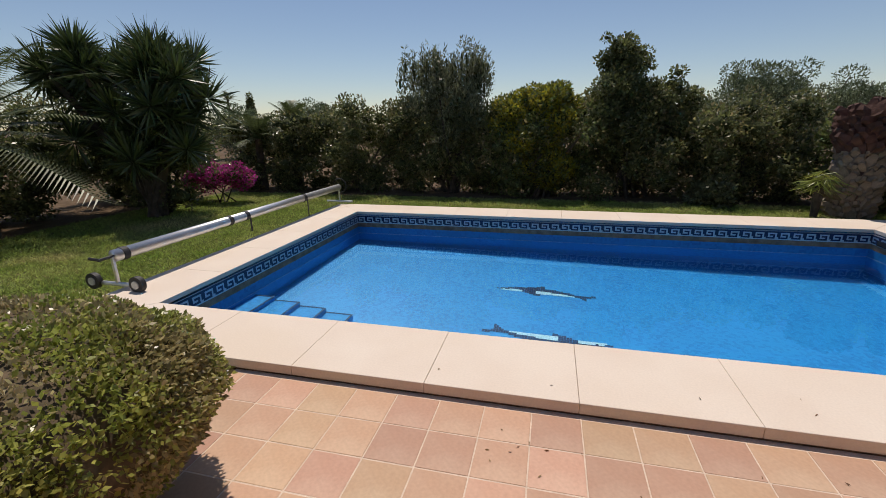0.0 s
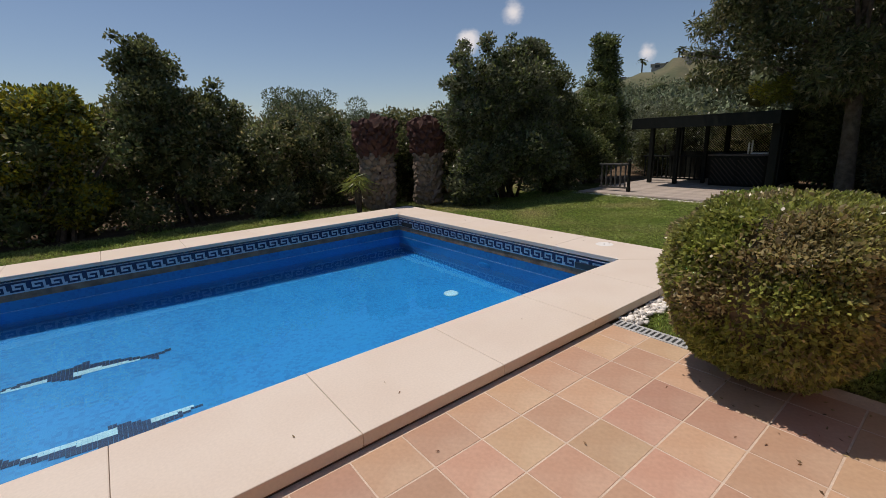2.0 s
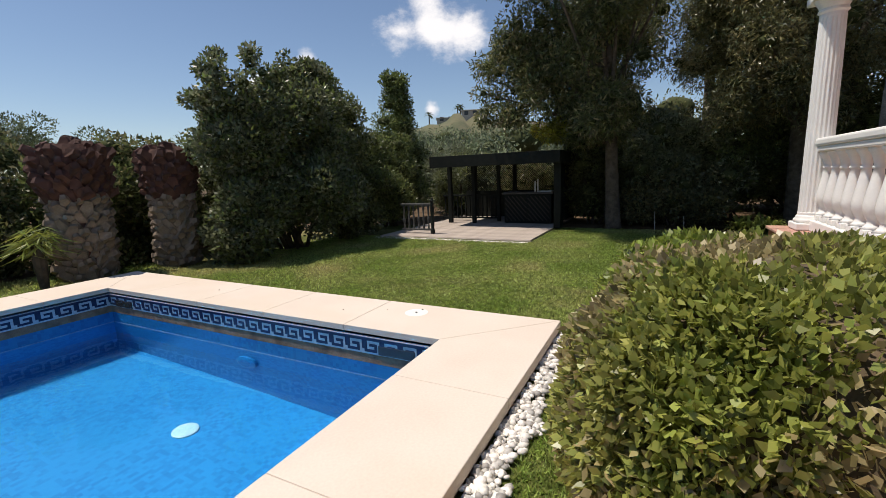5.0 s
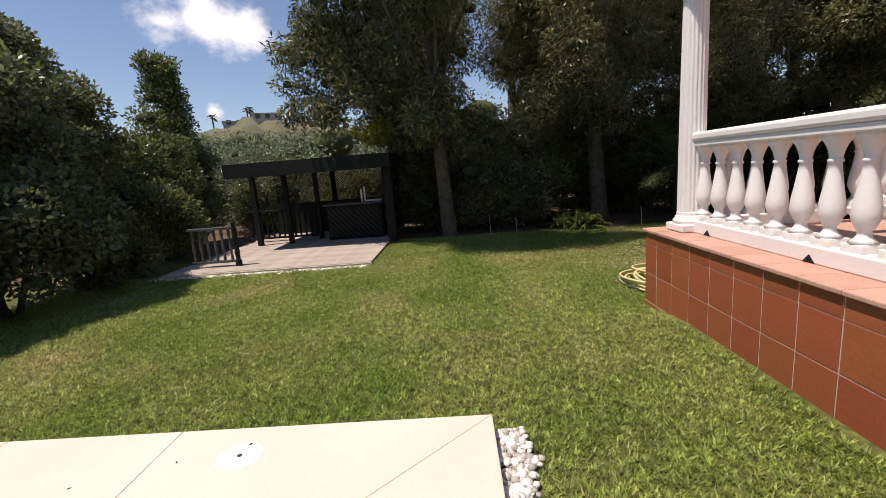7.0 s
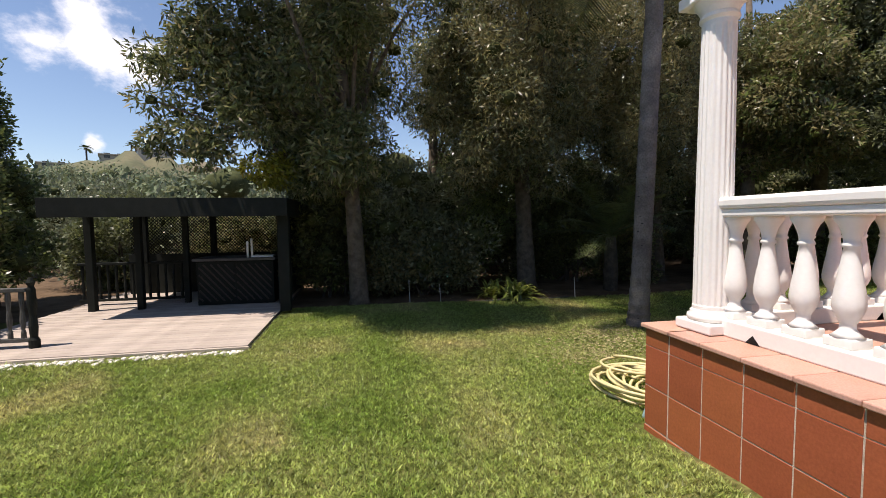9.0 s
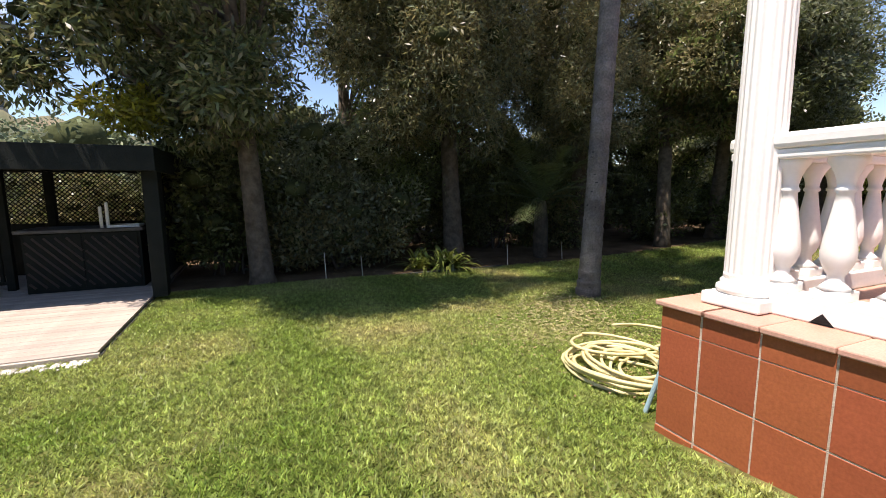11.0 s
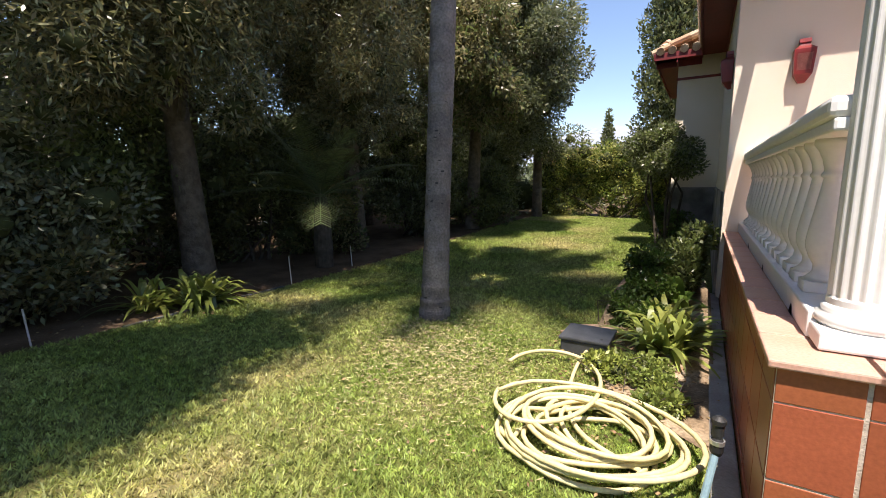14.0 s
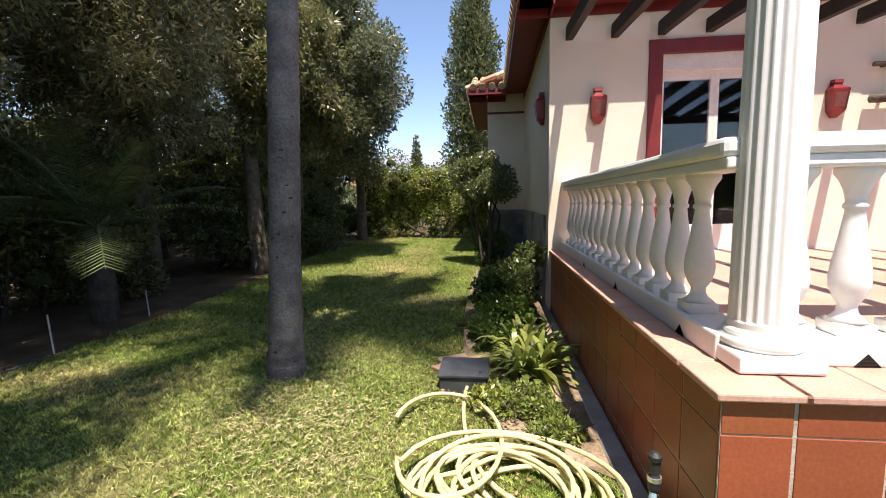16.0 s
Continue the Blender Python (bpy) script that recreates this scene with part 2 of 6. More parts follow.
M = {
    "lawn": mat("lawn", (0.085, 0.105, 0.025), (0.13, 0.13, 0.042), 1.1, 0.9, 0.9, 24, stain=(0.22, 0.19, 0.085), spec=0.1, contrast=0.8),
    "grass": mat("grass_blades", (0.275, 0.375, 0.08), (0.42, 0.48, 0.15), 1.1, 0.45, 0, 16, contrast=0.7, vary="island", trans=0.45, stain=(0.54, 0.50, 0.22), spec=0.35),
    "earth": mat("earth", (0.16, 0.11, 0.07), (0.09, 0.06, 0.035), 2.0, 0.95, 0.8, 30, spec=0.1),
    "coping": mat("cream_stone", (0.745, 0.65, 0.55), (0.71, 0.605, 0.505), 1.6, 0.75, 0.06, 60, spec=0.25, stain=(0.71, 0.60, 0.485), contrast=0.06),
    "coping_base": mat("coping_base", (0.35, 0.22, 0.14), (0.18, 0.11, 0.07), 6, 0.9, 0.5, 60),
    "terra": mat("terracotta_tile", (0.53, 0.335, 0.21), (0.55, 0.375, 0.25), 2.5, 0.65, 0.1, 40, vary="tile", spec=0.3, stain=(0.60, 0.42, 0.28), contrast=0.1),
    "grout": mat("pink_grout", (0.70, 0.56, 0.44), (0.60, 0.46, 0.35), 8, 0.9, 0.3, 120),
    "red_tile": mat("red_tile", (0.36, 0.10, 0.045), (0.32, 0.088, 0.04), 3, 0.42, 0.08, 60, vary="object", spec=0.4),
    "cap_tile": mat("cap_tile", (0.58, 0.34, 0.26), (0.53, 0.29, 0.21), 3, 0.55, 0.1, 80, vary="object", spec=0.4),
    "joint": mat("light_joint", (0.62, 0.52, 0.42), (0.45, 0.36, 0.28), 20, 0.9, 0.4, 120),
    "white": mat("white_masonry_paint", (0.84, 0.82, 0.78), (0.82, 0.80, 0.755), 3, 0.6, 0.05, 40, spec=0.3, stain=(0.81, 0.785, 0.735), contrast=0.04),
    "stucco": mat("cream_stucco", (0.80, 0.72, 0.60), (0.77, 0.69, 0.56), 2, 0.85, 0.4, 160, spec=0.2),
    "grey_stucco": mat("weathered_grey_stucco", (0.33, 0.32, 0.30), (0.20, 0.20, 0.19), 3, 0.9, 0.5, 60, stain=(0.12, 0.115, 0.105)),
    "concrete": mat("pale_concrete", (0.42, 0.39, 0.35), (0.32, 0.29, 0.26), 5, 0.9, 0.4, 60, stain=(0.24, 0.21, 0.18)),
    "soil": mat("dry_garden_soil", (0.28, 0.205, 0.13), (0.17, 0.125, 0.08), 5, 0.95, 1.0, 45, spec=0.1, stain=(0.40, 0.32, 0.22), contrast=0.5),
    "maroon": mat("maroon_paint", (0.20, 0.02, 0.02), (0.16, 0.016, 0.016), 6, 0.5, 0.1, 80),
    "red_metal": mat("red_painted_metal", (0.24, 0.022, 0.022), (0.18, 0.018, 0.018), 12, 0.4, 0.1, 90),
    "lamp_glass": mat("frosted_red_glass", (0.40, 0.16, 0.14), (0.32, 0.12, 0.11), 20, 0.2, 0.05, 60),
    "roof_tile": mat("roof_tile", (0.55, 0.36, 0.22), (0.42, 0.24, 0.14), 4, 0.85, 0.4, 50, stain=(0.60, 0.50, 0.36)),
    "dark_wood": mat("dark_stained_wood", (0.035, 0.026, 0.02), (0.022, 0.017, 0.013), 6, 0.7, 0.4, 80),
    # green-black wood, darkened further: tree shade is put into its colour
    "green_wood": mat("weathered_green_black_wood", (0.011, 0.014, 0.012), (0.016, 0.019, 0.016), 6, 0.8, 0.4, 70, spec=0.2),
    "grey_wood": mat("grey_weathered_wood", (0.10, 0.10, 0.095), (0.06, 0.06, 0.055), 7, 0.8, 0.4, 90),
    "deck": mat("pale_deck_plank", (0.49, 0.42, 0.36), (0.39, 0.33, 0.28), 3, 0.8, 0.4, 60, vary="object"),
    "bark": mat("brown_bark", (0.17, 0.135, 0.10), (0.09, 0.07, 0.05), 9, 0.95, 1.0, 25),
    "dark_bark": mat("dark_bark", (0.10, 0.08, 0.06), (0.05, 0.04, 0.03), 9, 0.95, 1.0, 25),
    "twig": mat("twig", (0.14, 0.10, 0.06), (0.08, 0.062, 0.035), 20, 0.95, 0.5, 40),
    "palm_bark": mat("grey_ringed_palm_bark", (0.20, 0.178, 0.165), (0.12, 0.105, 0.098), 5.0, 0.9, 0.8, 45, stain=(0.24, 0.215, 0.195), contrast=0.45),
    "stump": mat("cut_palm_frond_base", (0.12, 0.055, 0.038), (0.065, 0.028, 0.02), 7, 0.9, 0.8, 30, vary="object"),
    "pebble": mat("white_pebble", (0.78, 0.74, 0.68), (0.66, 0.62, 0.56), 20, 0.6, 0.1, 60, vary="island"),
    "metal": mat("brushed_aluminium", (0.75, 0.75, 0.74), (0.66, 0.66, 0.65), 8, 0.38, 0.03, 90, metal=0.85),
    "grate": mat("galvanised_grate", (0.62, 0.62, 0.60), (0.5, 0.5, 0.48), 10, 0.5, 0.1, 80, metal=0.3),
    "black": mat("black_rubber", (0.016, 0.016, 0.017), (0.03, 0.03, 0.03), 15, 0.6, 0.1, 90),
    "box": mat("dark_grey_plastic", (0.075, 0.08, 0.085), (0.05, 0.053, 0.057), 10, 0.5, 0.1, 90),
    "pipe": mat("pale_blue_pipe", (0.32, 0.47, 0.52), (0.26, 0.40, 0.46), 14, 0.5, 0.05, 60),
    "hose": mat("pale_yellow_hose", (0.72, 0.64, 0.34), (0.62, 0.53, 0.27), 14, 0.5, 0.05, 60),
    "mosaic_navy": mat("navy_mosaic", (0.012, 0.022, 0.085), (0.008, 0.014, 0.055), 20, 0.3, 0, 60),
    "mosaic_white": mat("white_mosaic", (0.55, 0.62, 0.66), (0.46, 0.55, 0.60), 12, 0.3, 0.05, 60),
    "lime": mat("lime_mark", (0.20, 0.34, 0.50), (0.10, 0.24, 0.44), 9, 0.5, 0, 60, contrast=0.5),
    "pvc": mat("white_plastic", (0.78, 0.80, 0.80), (0.7, 0.72, 0.72), 8, 0.4, 0.02, 60),
    "frame": mat("white_window_frame", (0.80, 0.76, 0.70), (0.74, 0.70, 0.64), 4, 0.4, 0.02, 60),
    # dark base colour stands for the lack of light indoors
    "dark_room": mat("dim_room", (0.10, 0.09, 0.08), (0.06, 0.055, 0.05), 3, 0.9, 0.2, 40),
    "far_white": mat("far_white_wall", (0.42, 0.38, 0.33), (0.34, 0.31, 0.27), 0.3, 0.9, 0, 2),
    "far_orange": mat("far_orange_wall", (0.62, 0.27, 0.13), (0.52, 0.22, 0.11), 0.3, 0.9, 0, 2),
    "window_dark": mat("far_window", (0.04, 0.045, 0.05), (0.03, 0.03, 0.035), 3, 0.2, 0, 20),
    "hill": mat("scrub_hillside", (0.17, 0.15, 0.08), (0.085, 0.10, 0.045), 0.09, 0.95, 0, 0.9, stain=(0.26, 0.19, 0.12)),
    # mountain: the haze of distance is put into this pale blue-grey
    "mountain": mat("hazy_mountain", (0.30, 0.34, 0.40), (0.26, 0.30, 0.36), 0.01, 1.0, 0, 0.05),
    "litter": mat("dry_leaf", (0.32, 0.22, 0.11), (0.22, 0.14, 0.07), 20, 0.9, 0, 60, vary="island"),
    "straw": mat("dry_straw", (0.52, 0.44, 0.24), (0.40, 0.33, 0.17), 9, 0.8, 0, 40, vary="island"),
    # inner: fill for crowns, their inner shade put into its dark colour
    "inner": mat("crown_shade_fill", (0.085, 0.095, 0.04), (0.055, 0.065, 0.028), 5, 0.95, 0.6, 14, spec=0.1),
    # foliage
    "box_leaf": leafmat("hedge_leaf", (0.28, 0.34, 0.065), (0.38, 0.38, 0.11)),
    "box_dry": leafmat("hedge_leaf_dry", (0.48, 0.40, 0.21), (0.36, 0.31, 0.14)),
    "dark_leaf": leafmat("dark_green_leaf", (0.17, 0.19, 0.07), (0.115, 0.135, 0.05)),
    "mid_leaf": leafmat("mid_green_leaf", (0.17, 0.21, 0.065), (0.12, 0.155, 0.048)),
    "olive_leaf": leafmat("grey_green_leaf", (0.22, 0.24, 0.14), (0.15, 0.17, 0.09)),
    "yellow_leaf": leafmat("yellow_green_leaf", (0.38, 0.34, 0.03), (0.26, 0.26, 0.035)),
    "brown_leaf": leafmat("brownish_green_leaf", (0.29, 0.255, 0.12), (0.19, 0.185, 0.08)),
    "bright_leaf": leafmat("bright_green_leaf", (0.10, 0.17, 0.03), (0.075, 0.13, 0.03)),
    "yucca_leaf": leafmat("yucca_blade", (0.08, 0.115, 0.036), (0.055, 0.085, 0.028), 0.4, 0.2),
    "palm_leaf": leafmat("palm_leaflet", (0.12, 0.15, 0.055), (0.085, 0.115, 0.042), 0.45, 0.25),
    "clivia_leaf": leafmat("strap_leaf", (0.30, 0.34, 0.075), (0.19, 0.25, 0.06), 0.4, 0.35),
    "magenta": leafmat("magenta_bract", (0.55, 0.05, 0.32), (0.42, 0.03, 0.24), 0.7, 0.35),
    # far_leaf: distance haze is put into the paler, greyer leaf colour
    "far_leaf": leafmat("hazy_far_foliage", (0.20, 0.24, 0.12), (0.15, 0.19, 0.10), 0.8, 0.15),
}


def pool_mosaic():
    m = bpy.data.materials.new("blue_pool_mosaic")
    m.use_nodes = True
    n, l = m.node_tree.nodes, m.node_tree.links
    b = n["Principled BSDF"]
    b.inputs["Roughness"].default_value = 0.35
    tc = n.new("ShaderNodeTexCoord")
    vor = n.new("ShaderNodeTexVoronoi")
    vor.distance, vor.inputs["Scale"].default_value, vor.inputs["Randomness"].default_value = "CHEBYCHEV", 26.0, 0.0
    noi = n.new("ShaderNodeTexNoise")
    noi.inputs["Scale"].default_value, noi.inputs["Detail"].default_value = 1.3, 3.0
    l.new(tc.outputs["Object"], vor.inputs["Vector"])
    l.new(tc.outputs["Object"], noi.inputs["Vector"])
    ramp = n.new("ShaderNodeValToRGB")
    e = ramp.color_ramp.elements
    e[0].position, e[0].color = 0.0, (0.002, 0.10, 0.31, 1)
    e[1].position, e[1].color = 1.0, (0.005, 0.205, 0.47, 1)
    mixf = n.new("ShaderNodeMath")
    mixf.operation = "MULTIPLY_ADD"
    mixf.inputs[1].default_value = 0.8
    sep = n.new("ShaderNodeSeparateColor")
    l.new(vor.outputs["Color"], sep.inputs["Color"])
    l.new(sep.outputs["Red"], mixf.inputs[0])
    l.new(noi.outputs["Fac"], mixf.inputs[2])
    l.new(mixf.outputs["Value"], ramp.inputs["Fac"])
    l.new(ramp.outputs["Color"], b.inputs["Base Color"])
    return m


def water_material():
    m = bpy.data.materials.new("clear_water")
    m.use_nodes = True
    n, l = m.node_tree.nodes, m.node_tree.links
    n.remove(n["Principled BSDF"])
    g = n.new("ShaderNodeBsdfGlass")
    g.inputs["IOR"].default_value, g.inputs["Roughness"].default_value = 1.333, 0.0
    g.inputs["Color"].default_value = (0.62, 0.93, 1.0, 1)
    tc, noi, bp = n.new("ShaderNodeTexCoord"), n.new("ShaderNodeTexNoise"), n.new("ShaderNodeBump")
    noi.inputs["Scale"].default_value, noi.inputs["Detail"].default_value = 4.0, 2.0
    bp.inputs["Strength"].default_value, bp.inputs["Distance"].default_value = 0.10, 0.02
    l.new(tc.outputs["Object"], noi.inputs["Vector"])
    l.new(noi.outputs["Fac"], bp.inputs["Height"])
    l.new(bp.outputs["Normal"], g.inputs["Normal"])
    l.new(g.outputs["BSDF"], n["Material Output"].inputs["Surface"])
    return m


def glass_material():
    m = bpy.data.materials.new("window_glass")
    m.use_nodes = True
    b = m.node_tree.nodes["Principled BSDF"]
    b.inputs["Transmission Weight"].default_value, b.inputs["Roughness"].default_value = 1.0, 0.0
    b.inputs["Base Color"].default_value = (0.75, 0.8, 0.82, 1)
    return m


M["pool"], M["water"], M["glass"] = pool_mosaic(), water_material(), glass_material()

# ---- builders ----
rng = np.random.default_rng(7)


def finish(name, bm, material, parent=None, label="", smooth=False):
    me = bpy.data.meshes.new(name)
    bm.normal_update()
    bm.to_mesh(me)
    bm.free()
    me.materials.append(material)
    if smooth:
        me.polygons.foreach_set("use_smooth", [True] * len(me.polygons))
    ob = new(name, me)
    if parent:
        ob.parent = parent
        ob.matrix_parent_inverse = parent.matrix_basis.inverted()
    if label:
        tagged(ob, label)
    return ob


def part(name, bm, material, parent, label="", smooth=False):
    return finish(name, bm, material, parent, label, smooth)


def thing(name, x, y, z, label, category, group="", kind=""):
    """An empty at the thing's base."""
    ob = new(name)
    ob.matrix_basis = Matrix.Translation((x, y, z))
    return tagged(ob, label, category, group, kind)


def box(x0, y0, z0, x1, y1, z1, bevel=0.0, bm=None):
    bm2 = bmesh.new()
    bmesh.ops.create_cube(bm2, size=1.0, matrix=Matrix.LocRotScale(((x0 + x1) / 2, (y0 + y1) / 2, (z0 + z1) / 2), None, (abs(x1 - x0), abs(y1 - y0), abs(z1 - z0))))
    if bevel:
        bmesh.ops.bevel(bm2, geom=bm2.edges[:], offset=bevel, segments=2, affect="EDGES", profile=0.5)
    if bm is None:
        return bm2
    return merge(bm, bm2)


def merge(bm, other):
    me = bpy.data.meshes.new("tmp")
    other.to_mesh(me)
    other.free()
    bm.from_mesh(me)
    bpy.data.meshes.remove(me)
    return bm


def prism(poly, z0, z1, bevel=0.0):
    bm = bmesh.new()
    lo = [bm.verts.new((x, y, z0)) for x, y in poly]
    hi = [bm.verts.new((x, y, z1)) for x, y in poly]
    bm.faces.new(lo[::-1])
    bm.faces.new(hi)
    for i in range(len(poly)):
        j = (i + 1) % len(poly)
        bm.faces.new((lo[i], lo[j], hi[j], hi[i]))
    if bevel:
        bmesh.ops.bevel(bm, geom=bm.edges[:], offset=bevel, segments=2, affect="EDGES", profile=0.5)
    return bm


def lathe(profile, x=0, y=0, segs=20, flutes=0, depth=0.0, bm=None):
    """Turned shape: (radius, z) rows. flutes: grooves round the shaft where rows are marked with a third value."""
    bm = bm or bmesh.new()
    rings = []
    for row in profile:
        r, z = row[0], row[1]
        cut = depth if len(row) > 2 else 0.0
        rings.append([bm.verts.new((x + (r - cut * (0.5 - 0.5 * math.cos(flutes * a))) * math.cos(a),
                                    y + (r - cut * (0.5 - 0.5 * math.cos(flutes * a))) * math.sin(a), z)) for a in (2 * math.pi * k / segs for k in range(segs))])
    for a, b in zip(rings, rings[1:]):
        for k in range(segs):
            bm.faces.new((a[k], a[(k + 1) % segs], b[(k + 1) % segs], b[k]))
    bm.faces.new(rings[0][::-1])
    bm.faces.new(rings[-1])
    return bm


def tube(points, radii, segs=8, bm=None, closed=False):
    """A round tube along points."""
    bm = bm or bmesh.new()
    pts = [Vector(p) for p in points]
    if not hasattr(radii, "__len__"):
        radii = [radii] * len(pts)
    rings, side = [], None
    for i, p in enumerate(pts):
        d = (pts[min(i + 1, len(pts) - 1)] - pts[max(i - 1, 0)]).normalized()
        if side is None:
            side = d.orthogonal().normalized()
        side = (side - d * side.dot(d)).normalized()
        up = d.cross(side)
        rings.append([bm.verts.new(p + (side * math.cos(a) + up * math.sin(a)) * radii[i]) for a in (2 * math.pi * k / segs for k in range(segs))])
    for a, b in zip(rings, rings[1:]):
        for k in range(segs):
            bm.faces.new((a[k], a[(k + 1) % segs], b[(k + 1) % segs], b[k]))
    bm.faces.new(rings[0][::-1])
    bm.faces.new(rings[-1])
    return bm


def raw(name, verts, faces, material, parent=None, label="", smooth=False):
    """A mesh from numpy arrays: verts (n, 3), faces (m, k)."""
    verts, faces = np.asarray(verts, np.float32), np.asarray(faces, np.int32)
    me = bpy.data.meshes.new(name)
    k = faces.shape[1]
    me.vertices.add(len(verts))
    me.vertices.foreach_set("co", verts.ravel())
    me.loops.add(faces.size)
    me.loops.foreach_set("vertex_index", faces.ravel())
    me.polygons.add(len(faces))
    me.polygons.foreach_set("loop_start", np.arange(0, faces.size, k, dtype=np.int32))
    me.polygons.foreach_set("loop_total", np.full(len(faces), k, np.int32))
    if smooth:
        me.polygons.foreach_set("use_smooth", np.ones(len(faces), bool))
    me.update(calc_edges=True)
    me.materials.append(material)
    ob = new(name, me)
    if parent:
        ob.parent = parent
        ob.matrix_parent_inverse = parent.matrix_basis.inverted()
    if label:
        tagged(ob, label)
    return ob


def unit(v):
    return v / np.maximum(np.linalg.norm(v, axis=1, keepdims=True), 1e-9)


def leaf_arrays(p, d, length, width, fold=0.25):
    """Pointed leaves at p along d, each two triangles folded along the midrib."""
    n = len(p)
    length = length * rng.uniform(0.6, 1.25, (n, 1))
    width = width * rng.uniform(0.7, 1.2, (n, 1))
    s = unit(np.cross(d, rng.normal(size=(n, 3))))
    up = np.cross(s, d)
    mid = p + d * length * 0.45 - up * width * fold
    v = np.stack([p, mid + s * width / 2 + up * width * fold, p + d * length, mid - s * width / 2 + up * width * fold], axis=1).reshape(-1, 3)
    f = np.arange(4 * n).reshape(n, 4)
    return v, f


def blob_points(blobs, n, floor=-1.0, shell=(0.7, 1.04)):
    """Points near the surface of ellipsoids (cx, cy, cz, rx, ry, rz), and the outward way there."""
    blobs = np.asarray(blobs, float)
    w = (blobs[:, 3] * blobs[:, 4] * blobs[:, 5]) ** (2 / 3)
    k = rng.choice(len(blobs), n, p=w / w.sum())
    u = unit(rng.normal(size=(n, 3)))
    r = rng.uniform(shell[0] ** 2, shell[1] ** 2, (n, 1)) ** 0.5
    p = blobs[k, :3] + u * r * blobs[k, 3:6]
    keep = p[:, 2] > floor
    return p[keep], u[keep]


def crown(name, blobs, n, length, width, material, parent, floor=0.05, out=0.6, rise=0.2, shell=(0.7, 1.04), label=""):
    p, u = blob_points(blobs, n, floor, shell)
    d = unit(u * out + rng.normal(size=p.shape) * 0.6 + np.array([0, 0, rise]))
    v, f = leaf_arrays(p, d, length, width)
    return raw(name, v, f, material, parent, label)


def cluster(cx, cy, cz, rx, ry, rz, count, size, seed, flat=0.8):
    """Blobs scattered through an ellipsoid: an uneven crown."""
    r = np.random.default_rng(seed)
    u = unit(r.normal(size=(count, 3)))
    q = r.uniform(0.15, 1.0, (count, 1)) ** 0.5
    c = np.array([cx, cy, cz]) + u * q * np.array([rx, ry, rz])
    s = size * r.uniform(0.55, 1.3, (count, 1))
    return np.hstack([c, s, s, s * flat])


_ico = bmesh.new()
bmesh.ops.create_icosphere(_ico, subdivisions=2, radius=1)
ICO_V = np.array([q.co[:] for q in _ico.verts])
ICO_F = np.array([[q.index for q in f.verts] for f in _ico.faces])
_ico.free()


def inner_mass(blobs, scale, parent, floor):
    """Dark solid lumps standing for the shade inside a crown; they stop the light."""
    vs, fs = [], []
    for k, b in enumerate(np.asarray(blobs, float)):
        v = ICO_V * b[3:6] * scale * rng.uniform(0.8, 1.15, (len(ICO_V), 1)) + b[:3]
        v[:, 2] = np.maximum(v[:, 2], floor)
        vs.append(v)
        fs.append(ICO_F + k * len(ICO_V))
    return tagged(raw("crown_shade_fill", np.vstack(vs), np.vstack(fs), M["inner"], parent), kind="stuff")


def ground_z(x, y):
    def smooth(a, b, v):
        t = np.clip((v - a) / (b - a), 0, 1)
        return t * t * (3 - 2 * t)
    x, y = np.asarray(x, float), np.asarray(y, float)
    z = -0.03 - 0.14 * smooth(7.2, 8.1, x) * smooth(1.6, -0.4, y) * smooth(15, 11, x)
    z = z + 0.15 * np.exp(-((x - 10.85) ** 2 + (y + 1.55) ** 2) / 1.3) + 0.24 * smooth(-3, -12, y)
    z = z - 0.03 * smooth(12.6, 14.0, x)
    return z

# ---- ground ----
PX0, PX1, PY0, PY1 = -4.87, 4.83, 3.1, 8.35      # pool, inside the coping
CX0, CX1, CY0, CY1 = -5.72, 5.67, 2.24, 9.22     # outside of the coping


def axis(lo, hi, step, extra):
    a = list(np.arange(lo, hi + 1e-6, step)) + extra
    far = [9, 14, 22, 35, 60, 110, 220, 500, 1200, 2500]
    return np.unique(np.round([lo - f for f in far] + a + [hi + f for f in far], 3))


gx, gy = axis(-12.0, 16.0, 0.4, [PX0 - 0.1, PX1 + 0.1]), axis(-16.0, 13.0, 0.4, [PY0 - 0.1, PY1 + 0.1])
GX, GY = np.meshgrid(gx, gy, indexing="ij")
gv = np.stack([GX, GY, ground_z(GX, GY)], axis=-1).reshape(-1, 3)
quads, lawn_flags = [], []
for i in range(len(gx) - 1):
    for j in range(len(gy) - 1):
        mx, my = (gx[i] + gx[i + 1]) / 2, (gy[j] + gy[j + 1]) / 2
        if PX0 - 0.1 < mx < PX1 + 0.1 and PY0 - 0.1 < my < PY1 + 0.1:
            continue
        a = i * len(gy) + j
        quads.append((a, a + len(gy), a + len(gy) + 1, a + 1))
        lawn_flags.append(0 if -10.8 < mx < 13.6 and -14.6 < my < 11.2 else 1)
ground = raw("ground", gv, quads, M["lawn"], smooth=True)
ground.data.materials.append(M["earth"])
ground.data.polygons.foreach_set("material_index", lawn_flags)
tagged(ground, "mown green lawn with dry patches and bare earth borders", "lawn", kind="structure")

# ---- pool ----


def floor_z(x):
    return -0.95 - 0.55 * (x - PX0) / (PX1 - PX0)


WATER = -0.40
bm = bmesh.new()
c = [bm.verts.new(v) for v in ((PX0, PY0, floor_z(PX0)), (PX1, PY0, floor_z(PX1)), (PX1, PY1, floor_z(PX1)), (PX0, PY1, floor_z(PX0)))]
bm.faces.new(c)
for k in range(4):
    a, b = c[k], c[(k + 1) % 4]
    bm.faces.new((a, bm.verts.new((a.co.x, a.co.y, 0.04)), bm.verts.new((b.co.x, b.co.y, 0.04)), b))
